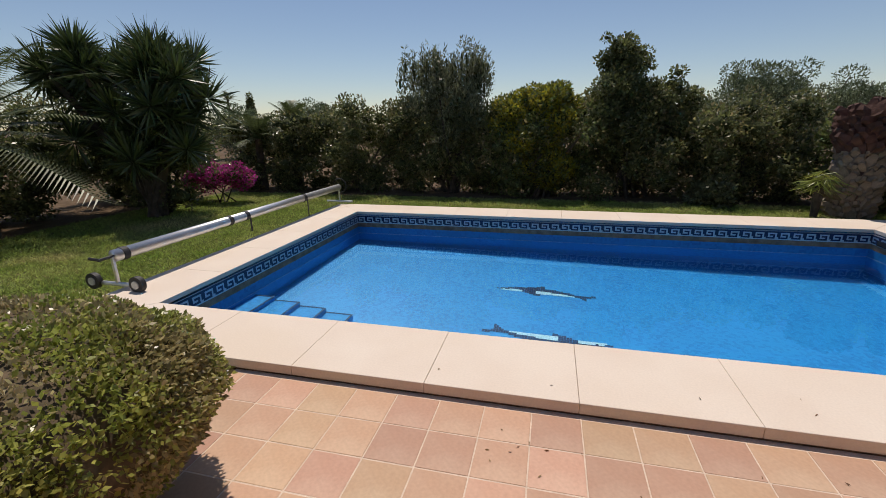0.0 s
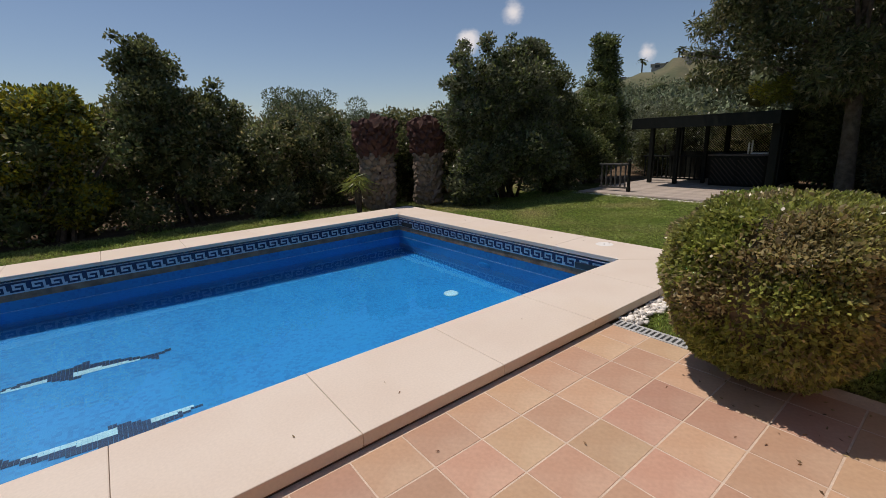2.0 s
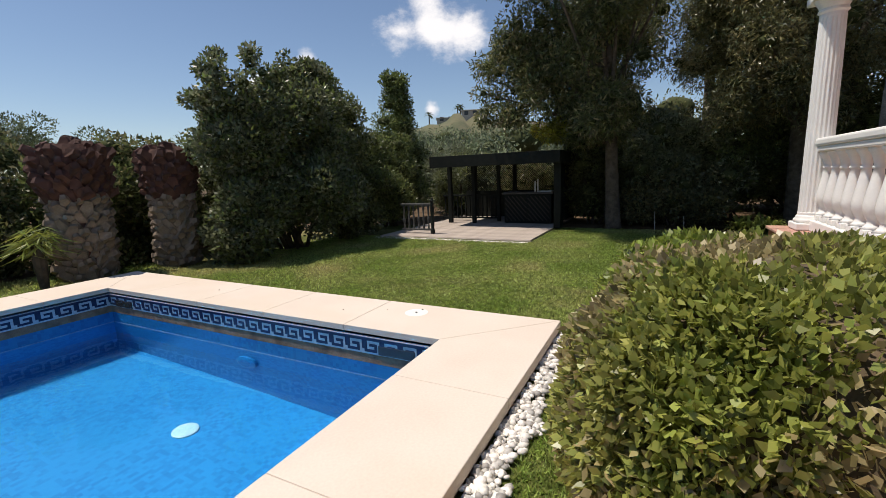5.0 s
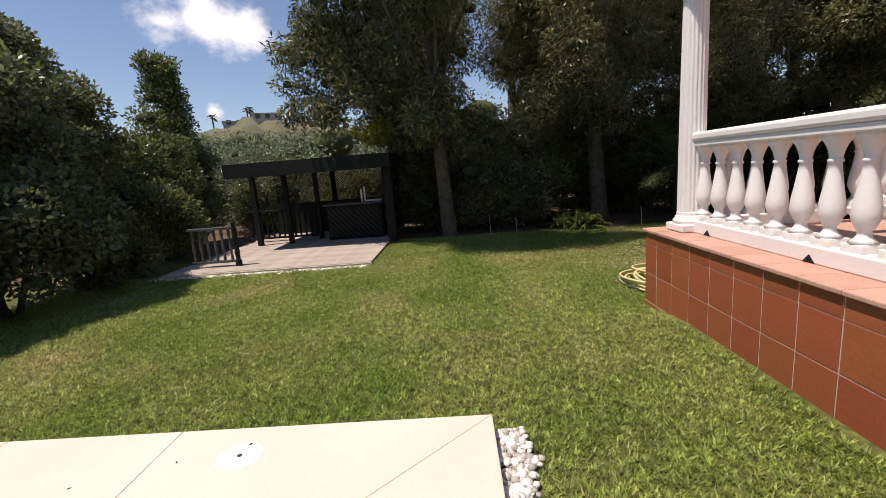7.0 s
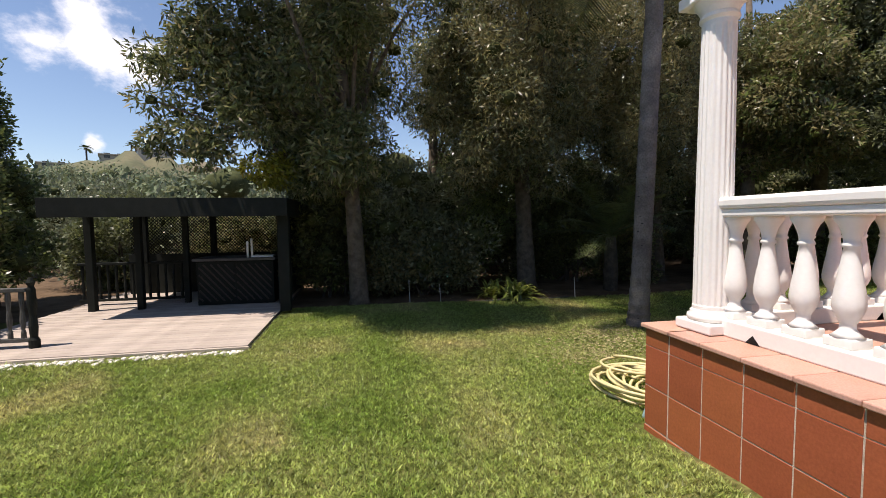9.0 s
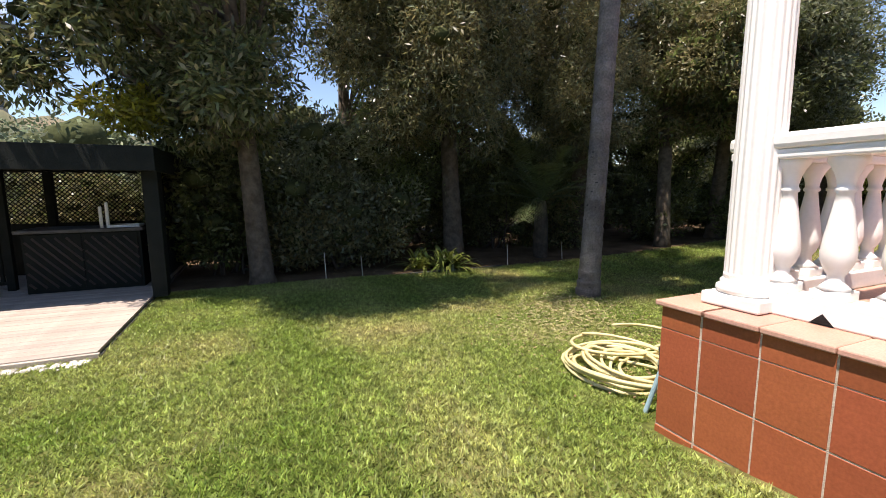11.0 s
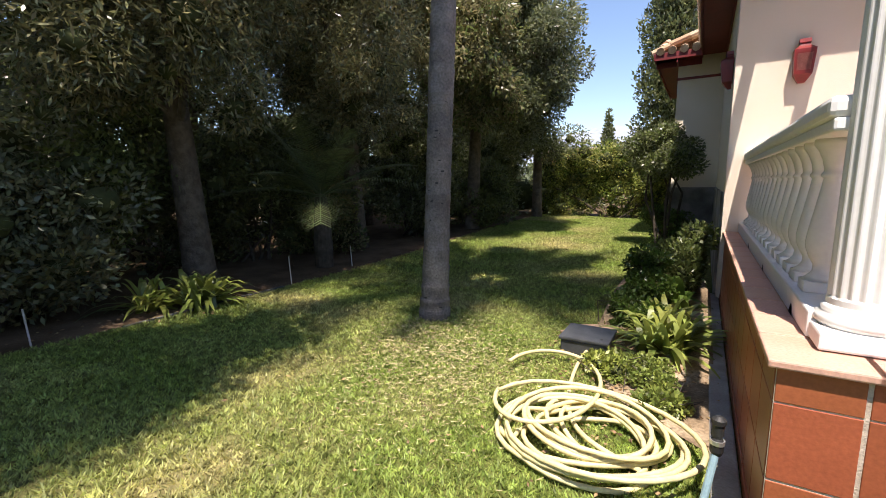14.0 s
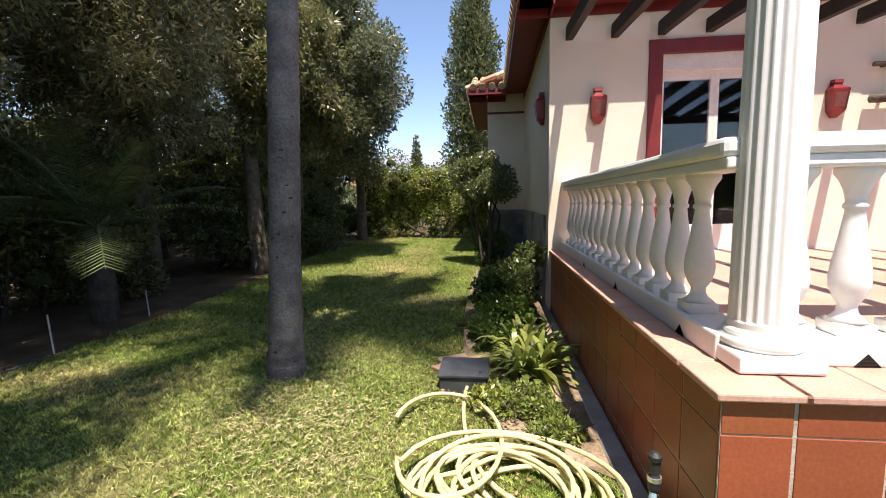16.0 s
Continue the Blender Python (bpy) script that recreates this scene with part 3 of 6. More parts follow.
pool = thing("swimming_pool", 0, 5.7, -1.5, "rectangular swimming pool lined with bright blue mosaic", "swimming pool", kind="structure")
part("basin", bm, M["pool"], pool)
bm = bmesh.new()
bmesh.ops.create_grid(bm, x_segments=2, y_segments=2, size=0.5, matrix=Matrix.LocRotScale(((PX0 + PX1) / 2, (PY0 + PY1) / 2, WATER), None, (PX1 - PX0 - 0.004, PY1 - PY0 - 0.004, 1)))
water = tagged(finish("water", bm, M["water"]), "clear still blue pool water", "water", kind="structure")
water.visible_shadow = False


KEY = 0.2


def key_border(name, length, m):
    """White mosaic band with a navy Greek key, along +x from the origin, facing -y."""
    band = finish("white_band", box(0, -0.006, 0.0, length, 0.0, 0.168), M["mosaic_white"], pool)
    bm = bmesh.new()
    y0, y1 = -0.010, -0.006
    n = int(length / KEY)
    w = length / n
    c, h = w / 7, 0.028
    for k in range(n):
        o = k * w
        for i0, j0, i1, j1 in ((0, 0, 5, 1), (4, 1, 5, 3), (2, 2, 4, 3), (0, 1, 1, 4), (0, 4, 6, 5), (6, 1, 7, 5)):
            box(o + i0 * c, y0, 0.02 + j0 * h, o + i1 * c, y1, 0.02 + j1 * h, bm=bm)
    key = finish("key_pattern", bm, M["mosaic_navy"], pool)
    for ob in (band, key):
        ob.matrix_basis = m
        ob.matrix_parent_inverse = pool.matrix_basis.inverted()


key_border("n", PX1 - PX0, pose(PX0, PY1, -0.155))
key_border("s", PX1 - PX0, pose(PX1, PY0, -0.155, 0, 0, 180))
key_border("e", PY1 - PY0, pose(PX1, PY1, -0.155, 0, 0, -90))
key_border("w", PY1 - PY0, pose(PX0, PY0, -0.155, 0, 0, 90))

# steps in the shallow corner
for k in range(4):
    xe, zs = PX0 + 0.34 + 0.41 * k, -0.48 - 0.135 * k
    part("pool_step", box(PX0, PY0, floor_z(PX0) - 0.2, xe, PY0 + 1.55, zs, 0.01), M["pool"], pool)
    part("step_nosing", box(xe - 0.03, PY0, zs + 0.002, xe + 0.004, PY0 + 1.554, zs + 0.006), M["mosaic_navy"], pool)
    part("step_nosing", box(PX0, PY0 + 1.52, zs + 0.0025, xe - 0.03, PY0 + 1.554, zs + 0.0065), M["mosaic_navy"], pool)
# pale lime mark along the waterline
for b in ((PX0, PY1 - 0.003, PX1, PY1), (PX1 - 0.003, PY0, PX1, PY1), (PX0, PY0, PX0 + 0.003, PY1)):
    part("lime_line", box(b[0], b[1], WATER - 0.002, b[2], b[3], WATER + 0.012), M["lime"], pool, "pale lime mark at the waterline")
# skimmers, drain, light, jets
for y in (3.55, 8.0):
    part("skimmer", box(PX1 - 0.012, y - 0.2, -0.15, PX1 + 0.02, y + 0.2, -0.06, 0.005), M["window_dark"], pool, "dark skimmer mouth")
part("floor_drain", lathe([(0.12, floor_z(3.98) - 0.02), (0.12, floor_z(3.98) + 0.02), (0.095, floor_z(3.98) + 0.03), (0.03, floor_z(3.98) + 0.03)], 3.98, 5.5, 24), M["mosaic_white"], pool, "round white floor drain")
part("pool_lamp", lathe([(0.16, 0.0), (0.16, 0.03), (0.10, 0.05)], 0, 0, 24), M["pool"], pool).matrix_basis = pose(PX1, 5.6, -0.75, 0, -90, 0)


def dolphin(cx, cy, length, flip, parent):
    """A leaping dolphin laid in small square mosaic stones: navy back and flipper, white throat and tail side."""
    s = 0.036
    back, belly = bmesh.new(), bmesh.new()
    for i in range(int(length / s) + 1):
        u = i * s / length                       # 0 nose, 1 tail
        mid = 0.15 * math.sin(math.pi * (0.12 + 0.80 * u)) - 0.10 * u
        half = 0.016 + 0.10 * math.sin(math.pi * min(1, u * 1.12)) ** 0.9 if u < 0.84 else 0.03
        if u < 0.10:
            half = 0.012 + u * 0.38
        top, bot = mid + half, mid - half
        if 0.36 < u < 0.50:
            top += 0.09 * (u - 0.36) / 0.14
        if u > 0.84:
            top, bot = mid + 0.03 + (u - 0.84) * 0.75, mid - 0.03 - (u - 0.84) * 1.5
            if u > 0.92:
                bot = top - 0.05 - 0.5 * (1.0 - u)
        for j in range(-14, 15):
            v = j * s
            fin = 0.30 < u < 0.46 and bot - 0.10 * (u - 0.30) / 0.16 < v < bot
            if bot <= v <= top or fin:
                white = not fin and ((0.04 < u < 0.27 and v < mid - half * 0.05) or (0.42 < u < 0.80 and v < mid - half * 0.15))
                if 0.11 < u < 0.14 and abs(v - (mid - half * 0.3)) < s * 0.6:
                    white = False
                x, y = cx + (u - 0.5) * length * flip, cy + v * flip
                z = floor_z(x)
                box(x - s * 0.47, y - s * 0.47, z - 0.004, x + s * 0.47, y + s * 0.47, z + 0.006, bm=belly if white else back)
    part("mosaic_dolphin_back", back, M["mosaic_navy"], parent)
    part("mosaic_dolphin_belly", belly, M["mosaic_white"], parent)


dolphin(-0.68, 6.22, 1.60, 1, pool)
dolphin(-0.62, 4.88, 1.70, -1, pool)

# coping slabs
coping = thing("pool_coping", 0, CY0, 0, "cream stone pool coping in wide slabs", "coping", kind="structure")
Z0, Z1, G = 0.015, 0.10, 0.0012


def slab(poly):
    part("coping_slab", prism(poly, Z0, Z1, 0.006), M["coping"], coping)


def strip_joints(first, step, lo, hi):
    k = math.ceil((lo - first) / step)
    out = []
    while first + k * step < hi:
        out.append(first + k * step)
        k += 1
    return out


for yi, yo in ((PY0, CY0), (PY1, CY1)):
    js = strip_joints(0.72, 1.128, PX0 + 0.3, PX1 - 0.3)
    for a, b in zip([None] + js, js + [None]):
        li, lo = (PX0 + G, CX0 + G) if a is None else (a + G, a + G)
        ri, ro = (PX1 - G, CX1 - G) if b is None else (b - G, b - G)
        p = [(lo, yo), (ro, yo), (ri, yi), (li, yi)]
        slab(p if yo < yi else p[::-1])
for xi, xo in ((PX0, CX0), (PX1, CX1)):
    js = strip_joints(4.15, 1.128, PY0 + 0.3, PY1 - 0.3)
    for a, b in zip([None] + js, js + [None]):
        li, lo = (PY0 + G, CY0 + G) if a is None else (a + G, a + G)
        ri, ro = (PY1 - G, CY1 - G) if b is None else (b - G, b - G)
        p = [(xi, li), (xo, lo), (xo, ro), (xi, ri)]
        slab(p if xo > xi else p[::-1])
bm = bmesh.new()
for x0, y0, x1, y1 in ((CX0 + 0.02, CY0 + 0.02, CX1 - 0.02, PY0 + 0.001), (CX0 + 0.02, PY1 - 0.001, CX1 - 0.02, CY1 - 0.02), (CX0 + 0.02, PY0, PX0 + 0.001, PY1), (PX1 - 0.001, PY0, CX1 - 0.02, PY1)):
    box(x0, y0, -0.25, x1, y1, Z0 + 0.002, bm=bm)
part("coping_bed", bm, M["coping_base"], coping)
part("pale_patch", lathe([(0.125, 0.098), (0.12, 0.1012)], 5.40, 3.66, 24), M["white"], coping, "pale clean patch round a plug")
part("lifting_plug", lathe([(0.013, 0.098), (0.013, 0.104)], 5.40, 3.66, 12), M["black"], coping)

# ---- patio, stairs, terrace ----
patio = thing("patio", 0, 1.2, 0, "terracotta tiled patio with pale joints", "patio", kind="structure")
part("mortar_bed", box(-3.2, -0.1, -0.2, 3.2, CY0 + 0.01, -0.0025), M["grout"], patio)
part("mortar_bed", box(3.2, -0.1, -0.2, 3.36, 0.88, -0.0035), M["grout"], patio)
stairs = thing("stairs", 0, -0.3, 0, "broad terracotta garden stairs", "stairs", kind="structure")
for k in range(4):
    part("stair_tread", box(-3.5, 0.05 - 0.3 * (k + 1), -0.2, 3.35, 0.05 - 0.3 * k, 0.1875 * (k + 1), 0.008), M["cap_tile"], stairs)
terrace = thing("terrace", 6, -2, 0, "raised terrace faced with glossy red tiles", "terrace", kind="structure")
TOP, PX, PYF, FY = 0.75, 8.15, 0.25, -4.45
core_bm = box(3.52, FY, -0.3, PX - 0.002, PYF - 0.002, TOP - 0.006)
box(-3.5, FY, -0.3, 3.52, -1.14, TOP - 0.003, bm=core_bm)
part("terrace_core", core_bm, M["joint"], terrace)
for x0, x1, y1 in ((-3.5, 3.52, -1.14), (3.52, PX - 0.36, -0.36)):
    part("terrace_floor", box(x0, FY, TOP - 0.004, x1, y1, TOP + 0.004), M["cap_tile"], terrace)

# pilaster at the foot of the stairs
pil = thing("stair_pilaster", 3.65, 0.0, 0, "white stair pilaster with rough stucco sides and smooth cap", "pilaster")
part("shaft", box(3.36, -1.14, -0.1, 3.78, 0.20, 1.15, 0.012), M["white"], pil)
part("stucco_panel", box(3.352, -1.0, 0.02, 3.36, 0.08, 0.98, 0.003), M["stucco"], pil, "rough cream stucco side")
part("cap", box(3.35, -1.15, 1.15, 3.79, 0.21, 1.19, 0.015), M["white"], pil)

# drain grates at both ends of the patio


def grate(x):
    g = thing("drain_grate", x, 1.85, 0, "galvanised slotted drain grate let into the paving", "drain grate", "drain grates")
    part("channel", box(x - 0.062, 0.9, -0.12, x + 0.062, 2.22, -0.022), M["black"], g)
    for s in (-1, 1):
        part("edge_bar", box(x + s * 0.062 - 0.012, 0.9, -0.03, x + s * 0.062 + 0.012, 2.22, 0.004, 0.002), M["grate"], g)
    for k in range(30):
        part("cross_bar", box(x - 0.052, 0.92 + k * 0.044, -0.02, x + 0.052, 0.942 + k * 0.044, 0.002), M["grate"], g)


grate(3.275)
grate(-3.275)

# balustrade


def baluster_mesh():
    bm = box(-0.075, -0.075, 0.0, 0.075, 0.075, 0.055, 0.006)
    lathe([(0.078, 0.055), (0.05, 0.082), (0.038, 0.10), (0.036, 0.13), (0.056, 0.165), (0.072, 0.21), (0.075, 0.245), (0.068, 0.31), (0.054, 0.40), (0.040, 0.50), (0.034, 0.548),
           (0.044, 0.556), (0.044, 0.570), (0.036, 0.580), (0.038, 0.60), (0.046, 0.635), (0.062, 0.675), (0.082, 0.705), (0.082, 0.735)], segs=18, bm=bm)
    ob = finish("baluster", bm, M["white"], smooth=True)
    me = ob.data
    bpy.data.objects.remove(ob)
    return me


BAL = baluster_mesh()


def balustrade(x0, y0, x1, y1, first, gap):
    b = thing("balustrade", (x0 + x1) / 2, (y0 + y1) / 2, TOP, "white painted masonry balustrade with pear-shaped balusters", "balustrade", "terrace balustrades")
    n = Vector((x1 - x0, y1 - y0, 0))
    length = n.length
    rot = Matrix.Translation((x0, y0, 0)) @ Matrix.Rotation(math.atan2(n.y, n.x), 4, "Z")
    inv = b.matrix_basis.inverted()

    def put(name, bm):
        ob = part(name, bm, M["white"], b)
        ob.matrix_basis = rot
        return ob
    put("bottom_rail", box(0, -0.11, TOP, length, 0.11, TOP + 0.12, 0.01))
    rail = box(0, -0.10, 1.60, length, 0.10, 1.655, 0.012)
    box(0, -0.12, 1.655, length, 0.12, 1.74, 0.025, bm=rail)
    put("handrail", rail)
    count = int((length - first - 0.06) / gap) + 1
    for k in range(count):
        o = new("baluster", BAL)
        o.parent, o.matrix_parent_inverse = b, inv
        o.matrix_basis = rot @ pose(first + k * gap, 0, TOP + 0.12)
    for s in (0.36, 1.56, 2.76):
        for side in (-1, 1):
            notch = bmesh.new()
            tri = [notch.verts.new((s + dx, side * 0.1125, TOP + dz)) for dx, dz in ((-0.055, 0.004), (0.055, 0.004), (0.0, 0.062))]
            notch.faces.new(tri)
            bmesh.ops.solidify(notch, geom=notch.faces[:], thickness=0.004)
            w_ = part("drain_notch", notch, M["black"], b, "dark drain notch")
            w_.matrix_basis = rot
    return b


balustrade(7.80, -0.13, 3.78, -0.13, 0.10, 0.246)
balustrade(7.91, -0.08, 7.91, FY, 0.42, 0.261)

# corner column
col = thing("column", 7.84, -0.07, TOP, "white fluted column on a square base", "column")
cxx, cyy = 7.84, -0.07
part("plinth", box(cxx - 0.17, cyy - 0.17, TOP + 0.004, cxx + 0.17, cyy + 0.17, TOP + 0.08, 0.012), M["white"], col)
part("base", lathe([(0.15, 0.83), (0.163, 0.85), (0.16, 0.872), (0.14, 0.885), (0.143, 0.9), (0.13, 0.915)], cxx, cyy, 40), M["white"], col, smooth=True)
part("shaft", lathe([(0.128, 0.915), (0.128, 0.94), (0.126, 0.95, 1), (0.124, 1.6, 1), (0.118, 2.4, 1), (0.112, 2.95, 1), (0.112, 2.97), (0.11, 3.02)], cxx, cyy, 120, 20, 0.007), M["white"], col)
cap = lathe([(0.112, 3.00), (0.13, 3.02), (0.125, 3.04), (0.117, 3.05), (0.135, 3.09), (0.17, 3.14)], cxx, cyy, 40)
box(cxx - 0.19, cyy - 0.19, 3.14, cxx + 0.19, cyy + 0.19, 3.22, 0.01, bm=cap)
part("capital", cap, M["white"], col)

# pergola: an edge beam on the column, rafters up to the house wall
perg = thing("pergola", 5, -2, 3.4, "dark stained timber pergola rafters", "pergola")
part("edge_beam", box(-3.0, -0.17, 3.22, 8.05, 0.03, 3.395, 0.01), M["dark_wood"], perg)
for k in range(18):
    x = 7.94 - 0.607 * k
    r = part("rafter", box(-0.05, 0.0, -0.095, 0.05, 4.85, 0.085, 0.008), M["dark_wood"], perg)
    r.matrix_basis = pose(x, FY, 3.755, -4.0, 0, 0)

# ---- house ----
HX = 8.2
house = thing("house", 4, -8, 0, "cream stuccoed villa with maroon trim and tiled roof", "house", kind="structure")
DX0, DX1, DZ0, DZ1 = 5.1, 6.86, 0.75, 3.43
for b in ((DX1, FY - 0.25, -0.3, HX, FY, 4.1), (-8.0, FY - 0.25, -0.3, DX0, FY, 4.1), (DX0, FY - 0.25, DZ1, DX1, FY, 4.1), (DX0, FY - 0.25, -0.3, DX1, FY, DZ0),
          (HX - 0.25, -9.2, -0.3, HX, FY - 0.25, 4.1), (HX - 0.25, -9.45, -0.3, 9.1, -9.2, 4.1), (8.85, -14.0, -0.3, 9.1, -9.45, 4.1), (-8.0, -14.25, -0.3, 9.1, -14.0, 4.1), (-8.25, -14.25, -0.3, -8.0, FY, 4.1)):
    part("wall", box(*b, 0.004), M["stucco"], house)
# grey weathered foot of the side walls
part("wall_foot", box(HX - 0.002, -9.2, -0.3, HX + 0.03, FY - 0.25, 1.25, 0.006), M["grey_stucco"], house)
part("wall_foot", box(HX + 0.03, -9.203, -0.3, 9.12, -9.17, 1.25, 0.006), M["grey_stucco"], house)
part("string_course", box(HX + 0.003, -9.2, 3.62, 9.12, -9.17, 3.67), M["maroon"], house)
part("corner_paint", box(HX - 0.0, FY - 0.26, 1.25, HX + 0.004, FY - 0.02, 3.9), M["stucco"], house)
# roof: eaves with maroon fascia, soffit and barrel tiles
OV = 0.45


def eave(x0, y0, x1, y1, z, nx, ny):
    """Along (x0, y0)-(x1, y1), projecting to (nx, ny)."""
    a = (min(x0, x1, x0 + nx * OV, x1 + nx * OV), min(y0, y1, y0 + ny * OV, y1 + ny * OV))
    b = (max(x0, x1, x0 + nx * OV, x1 + nx * OV), max(y0, y1, y0 + ny * OV, y1 + ny * OV))
    part("soffit", box(*a, z, *b, z + 0.05), M["maroon"], house)
    d = Vector((x1 - x0, y1 - y0, 0))
    L = d.length
    d.normalize()
    fx, fy = x0 + nx * OV, y0 + ny * OV
    part("fascia", box(min(fx, fx + d.x * L) - abs(nx) * 0.015, min(fy, fy + d.y * L) - abs(ny) * 0.015, z - 0.05, max(fx, fx + d.x * L) + abs(nx) * 0.015, max(fy, fy + d.y * L) + abs(ny) * 0.015, z + 0.10, 0.004), M["maroon"], house)
    part("wall_band", box(min(x0, x1) - abs(nx) * 0.006, min(y0, y1) - abs(ny) * 0.006, z - 0.13, max(x0, x1) + abs(nx) * 0.02, max(y0, y1) + abs(ny) * 0.02, z, 0.003), M["maroon"], house)
    n = int(L / 0.2)
    bm = bmesh.new()
    for k in range(n):
        o = Vector((fx, fy, z + 0.12)) + d * (k + 0.5) * L / n
        inward = Vector((-nx, -ny, 0.36))
        for course in range(5):
            s = o + Vector((nx, ny, 0)) * 0.06 + inward * (course * 0.36) + Vector((0, 0, 0.018 * (course % 2)))
            e = s + inward * 0.42
            tube([s, e], [0.085, 0.07], 8, bm=bm)
    part("roof_tiles", bm, M["roof_tile"], house)


eave(-8.0, FY, HX + OV, FY, 4.1, 0, 1)
eave(HX, FY + OV, HX, -9.2, 4.1, 1, 0)
eave(HX + OV, -9.2, 9.1 + OV, -9.2, 4.05, 0, 1)
eave(9.1, -9.2 + OV, 9.1, -14.2, 4.05, 1, 0)
bm = bmesh.new()
for pts in (((-8.4, FY + OV, 4.2), (HX + OV, FY + OV, 4.2), (4.5, -9.0, 5.9), (-4.0, -9.0, 5.9)), ((HX + OV, FY + OV, 4.2), (HX + OV, -14.2, 4.2), (4.5, -9.0, 5.9)), ((HX + OV, -14.2, 4.2), (-8.4, -14.2, 4.2), (-4.0, -9.0, 5.9), (4.5, -9.0, 5.9)),
            ((-8.4, -14.2, 4.2), (-8.4, FY + OV, 4.2), (-4.0, -9.0, 5.9)), ((9.1 + OV, -9.2 + OV, 4.15), (9.1 + OV, -14.2, 4.15), (7.4, -14.2, 4.9), (7.4, -9.2 + OV, 4.9))):
    f = [bm.verts.new(p) for p in pts]
    bm.faces.new(f)
bmesh.ops.solidify(bm, geom=bm.faces[:], thickness=0.06)
part("roof", bm, M["roof_tile"], house)

# glazed terrace door with maroon surround
door = thing("door_1", (DX0 + DX1) / 2, FY, DZ0, "white framed glazed terrace door in a maroon surround", "door", kind="structure")
for b in ((DX0 - 0.02, FY - 0.02, DZ0, DX0 + 0.16, FY + 0.03, DZ1), (DX1 - 0.16, FY - 0.02, DZ0, DX1 + 0.02, FY + 0.03, DZ1), (DX0 - 0.02, FY - 0.02, DZ1 - 0.01, DX1 + 0.02, FY + 0.03, DZ1 + 0.17)):
    part("surround", box(*b, 0.004), M["maroon"], door)
ix0, ix1 = DX0 + 0.16, DX1 - 0.16
part("shutter_box", box(ix0, FY - 0.16, 3.20, ix1, FY - 0.03, DZ1 - 0.01, 0.006), M["frame"], door)
mid = (ix0 + ix1) / 2
for a, b in ((ix0, mid), (mid, ix1)):
    leaf = part("sash", box(a, FY - 0.14, DZ0, a + 0.06, FY - 0.08, 3.20, 0.006), M["frame"], door)
    fr = box(b - 0.06, FY - 0.14, DZ0, b, FY - 0.08, 3.20, 0.006)
    box(a + 0.06, FY - 0.14, DZ0, b - 0.06, FY - 0.08, DZ0 + 0.35, 0.004, bm=fr)
    box(a + 0.06, FY - 0.14, 3.08, b - 0.06, FY - 0.08, 3.20, 0.004, bm=fr)
    part("sash", fr, M["frame"], door)
    pane = part("pane", box(a + 0.06, FY - 0.115, DZ0 + 0.35, b - 0.06, FY - 0.105, 3.08), M["glass"], door)
    pane.visible_shadow = False
# Plain room added behind the glass, its dimness put into the wall colour.
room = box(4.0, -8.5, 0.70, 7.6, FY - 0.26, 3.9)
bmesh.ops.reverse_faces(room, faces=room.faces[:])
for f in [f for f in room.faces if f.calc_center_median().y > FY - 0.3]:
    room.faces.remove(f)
tagged(finish("wall_room", room, M["dark_room"]), "dim room behind the terrace door", "room", kind="structure")


def lantern(x, y, z, turn, group="wall lanterns"):
    """Wall lantern, facing +y before it is turned."""
    l = thing("wall_lantern", x, y, z, "red painted metal wall lantern with peaked top", "wall lamp", group)
    m = pose(x, y, z, 0, 0, turn) @ Matrix.Diagonal((0.74, 0.86, 0.98, 1))
    inv = l.matrix_basis.inverted()

    def put(name, bm, material, label=""):
        ob = part(name, bm, material, l, label)
        ob.matrix_basis, ob.matrix_parent_inverse = m, inv
    put("back_plate", box(-0.08, 0.0, -0.16, 0.08, 0.018, 0.16, 0.004), M["red_metal"])
    body = bmesh.new()
    fr = [(-0.24, 0.045, 0.05), (-0.15, 0.115, 0.13), (0.10, 0.135, 0.16), (0.125, 0.135, 0.16), (0.17, 0.07, 0.09), (0.20, 0.06, 0.08), (0.205, 0.075, 0.095), (0.25, 0.07, 0.085)]
    rings = [[body.verts.new(v) for v in ((-s, 0.012, zz), (s, 0.012, zz), (s, 0.012 + d, zz), (-s, 0.012 + d, zz))] for zz, s, d in fr]
    for a, b in zip(rings, rings[1:]):
        for k in range(4):
            body.faces.new((a[k], a[(k + 1) % 4], b[(k + 1) % 4], b[k]))
    body.faces.new(rings[0][::-1])
    body.faces.new(rings[-1])
    put("body", body, M["red_metal"])
    g = bmesh.new()
    q = [g.verts.new(v) for v in ((-0.085, 0.149, -0.11), (0.085, 0.149, -0.11), (0.095, 0.174, 0.075), (-0.095, 0.174, 0.075))]
    g.faces.new(q)
    bmesh.ops.solidify(g, geom=g.faces[:], thickness=-0.006)
    put("glass", g, M["lamp_glass"], "frosted reddish glass")
    return l


lantern(7.55, FY, 2.75, 0)
lantern(4.55, FY, 2.72, 0)
lantern(HX, -5.0, 2.86, -90)
# Stand-ins for two brown rods of unknown kind; length and brackets are made up.
for z_, r_ in ((2.70, 0.055), (3.126, 0.03)):
    tpole = thing("brown_rod", 3.6, FY + 0.1, z_ - r_, "round brown rod by the terrace wall, its kind guessed", "pole", "terrace poles")
    part("pole", tube([(4.17, FY + 0.10, z_), (2.6, FY + 0.10, z_ + 0.02)], r_, 12), M["bark"], tpole, smooth=True)
    for x_ in (4.0, 2.8):
        part("bracket", box(x_ - 0.02, FY - 0.01, z_ - 0.02, x_ + 0.02, FY + 0.10, z_ + 0.02, 0.003), M["dark_wood"], tpole)

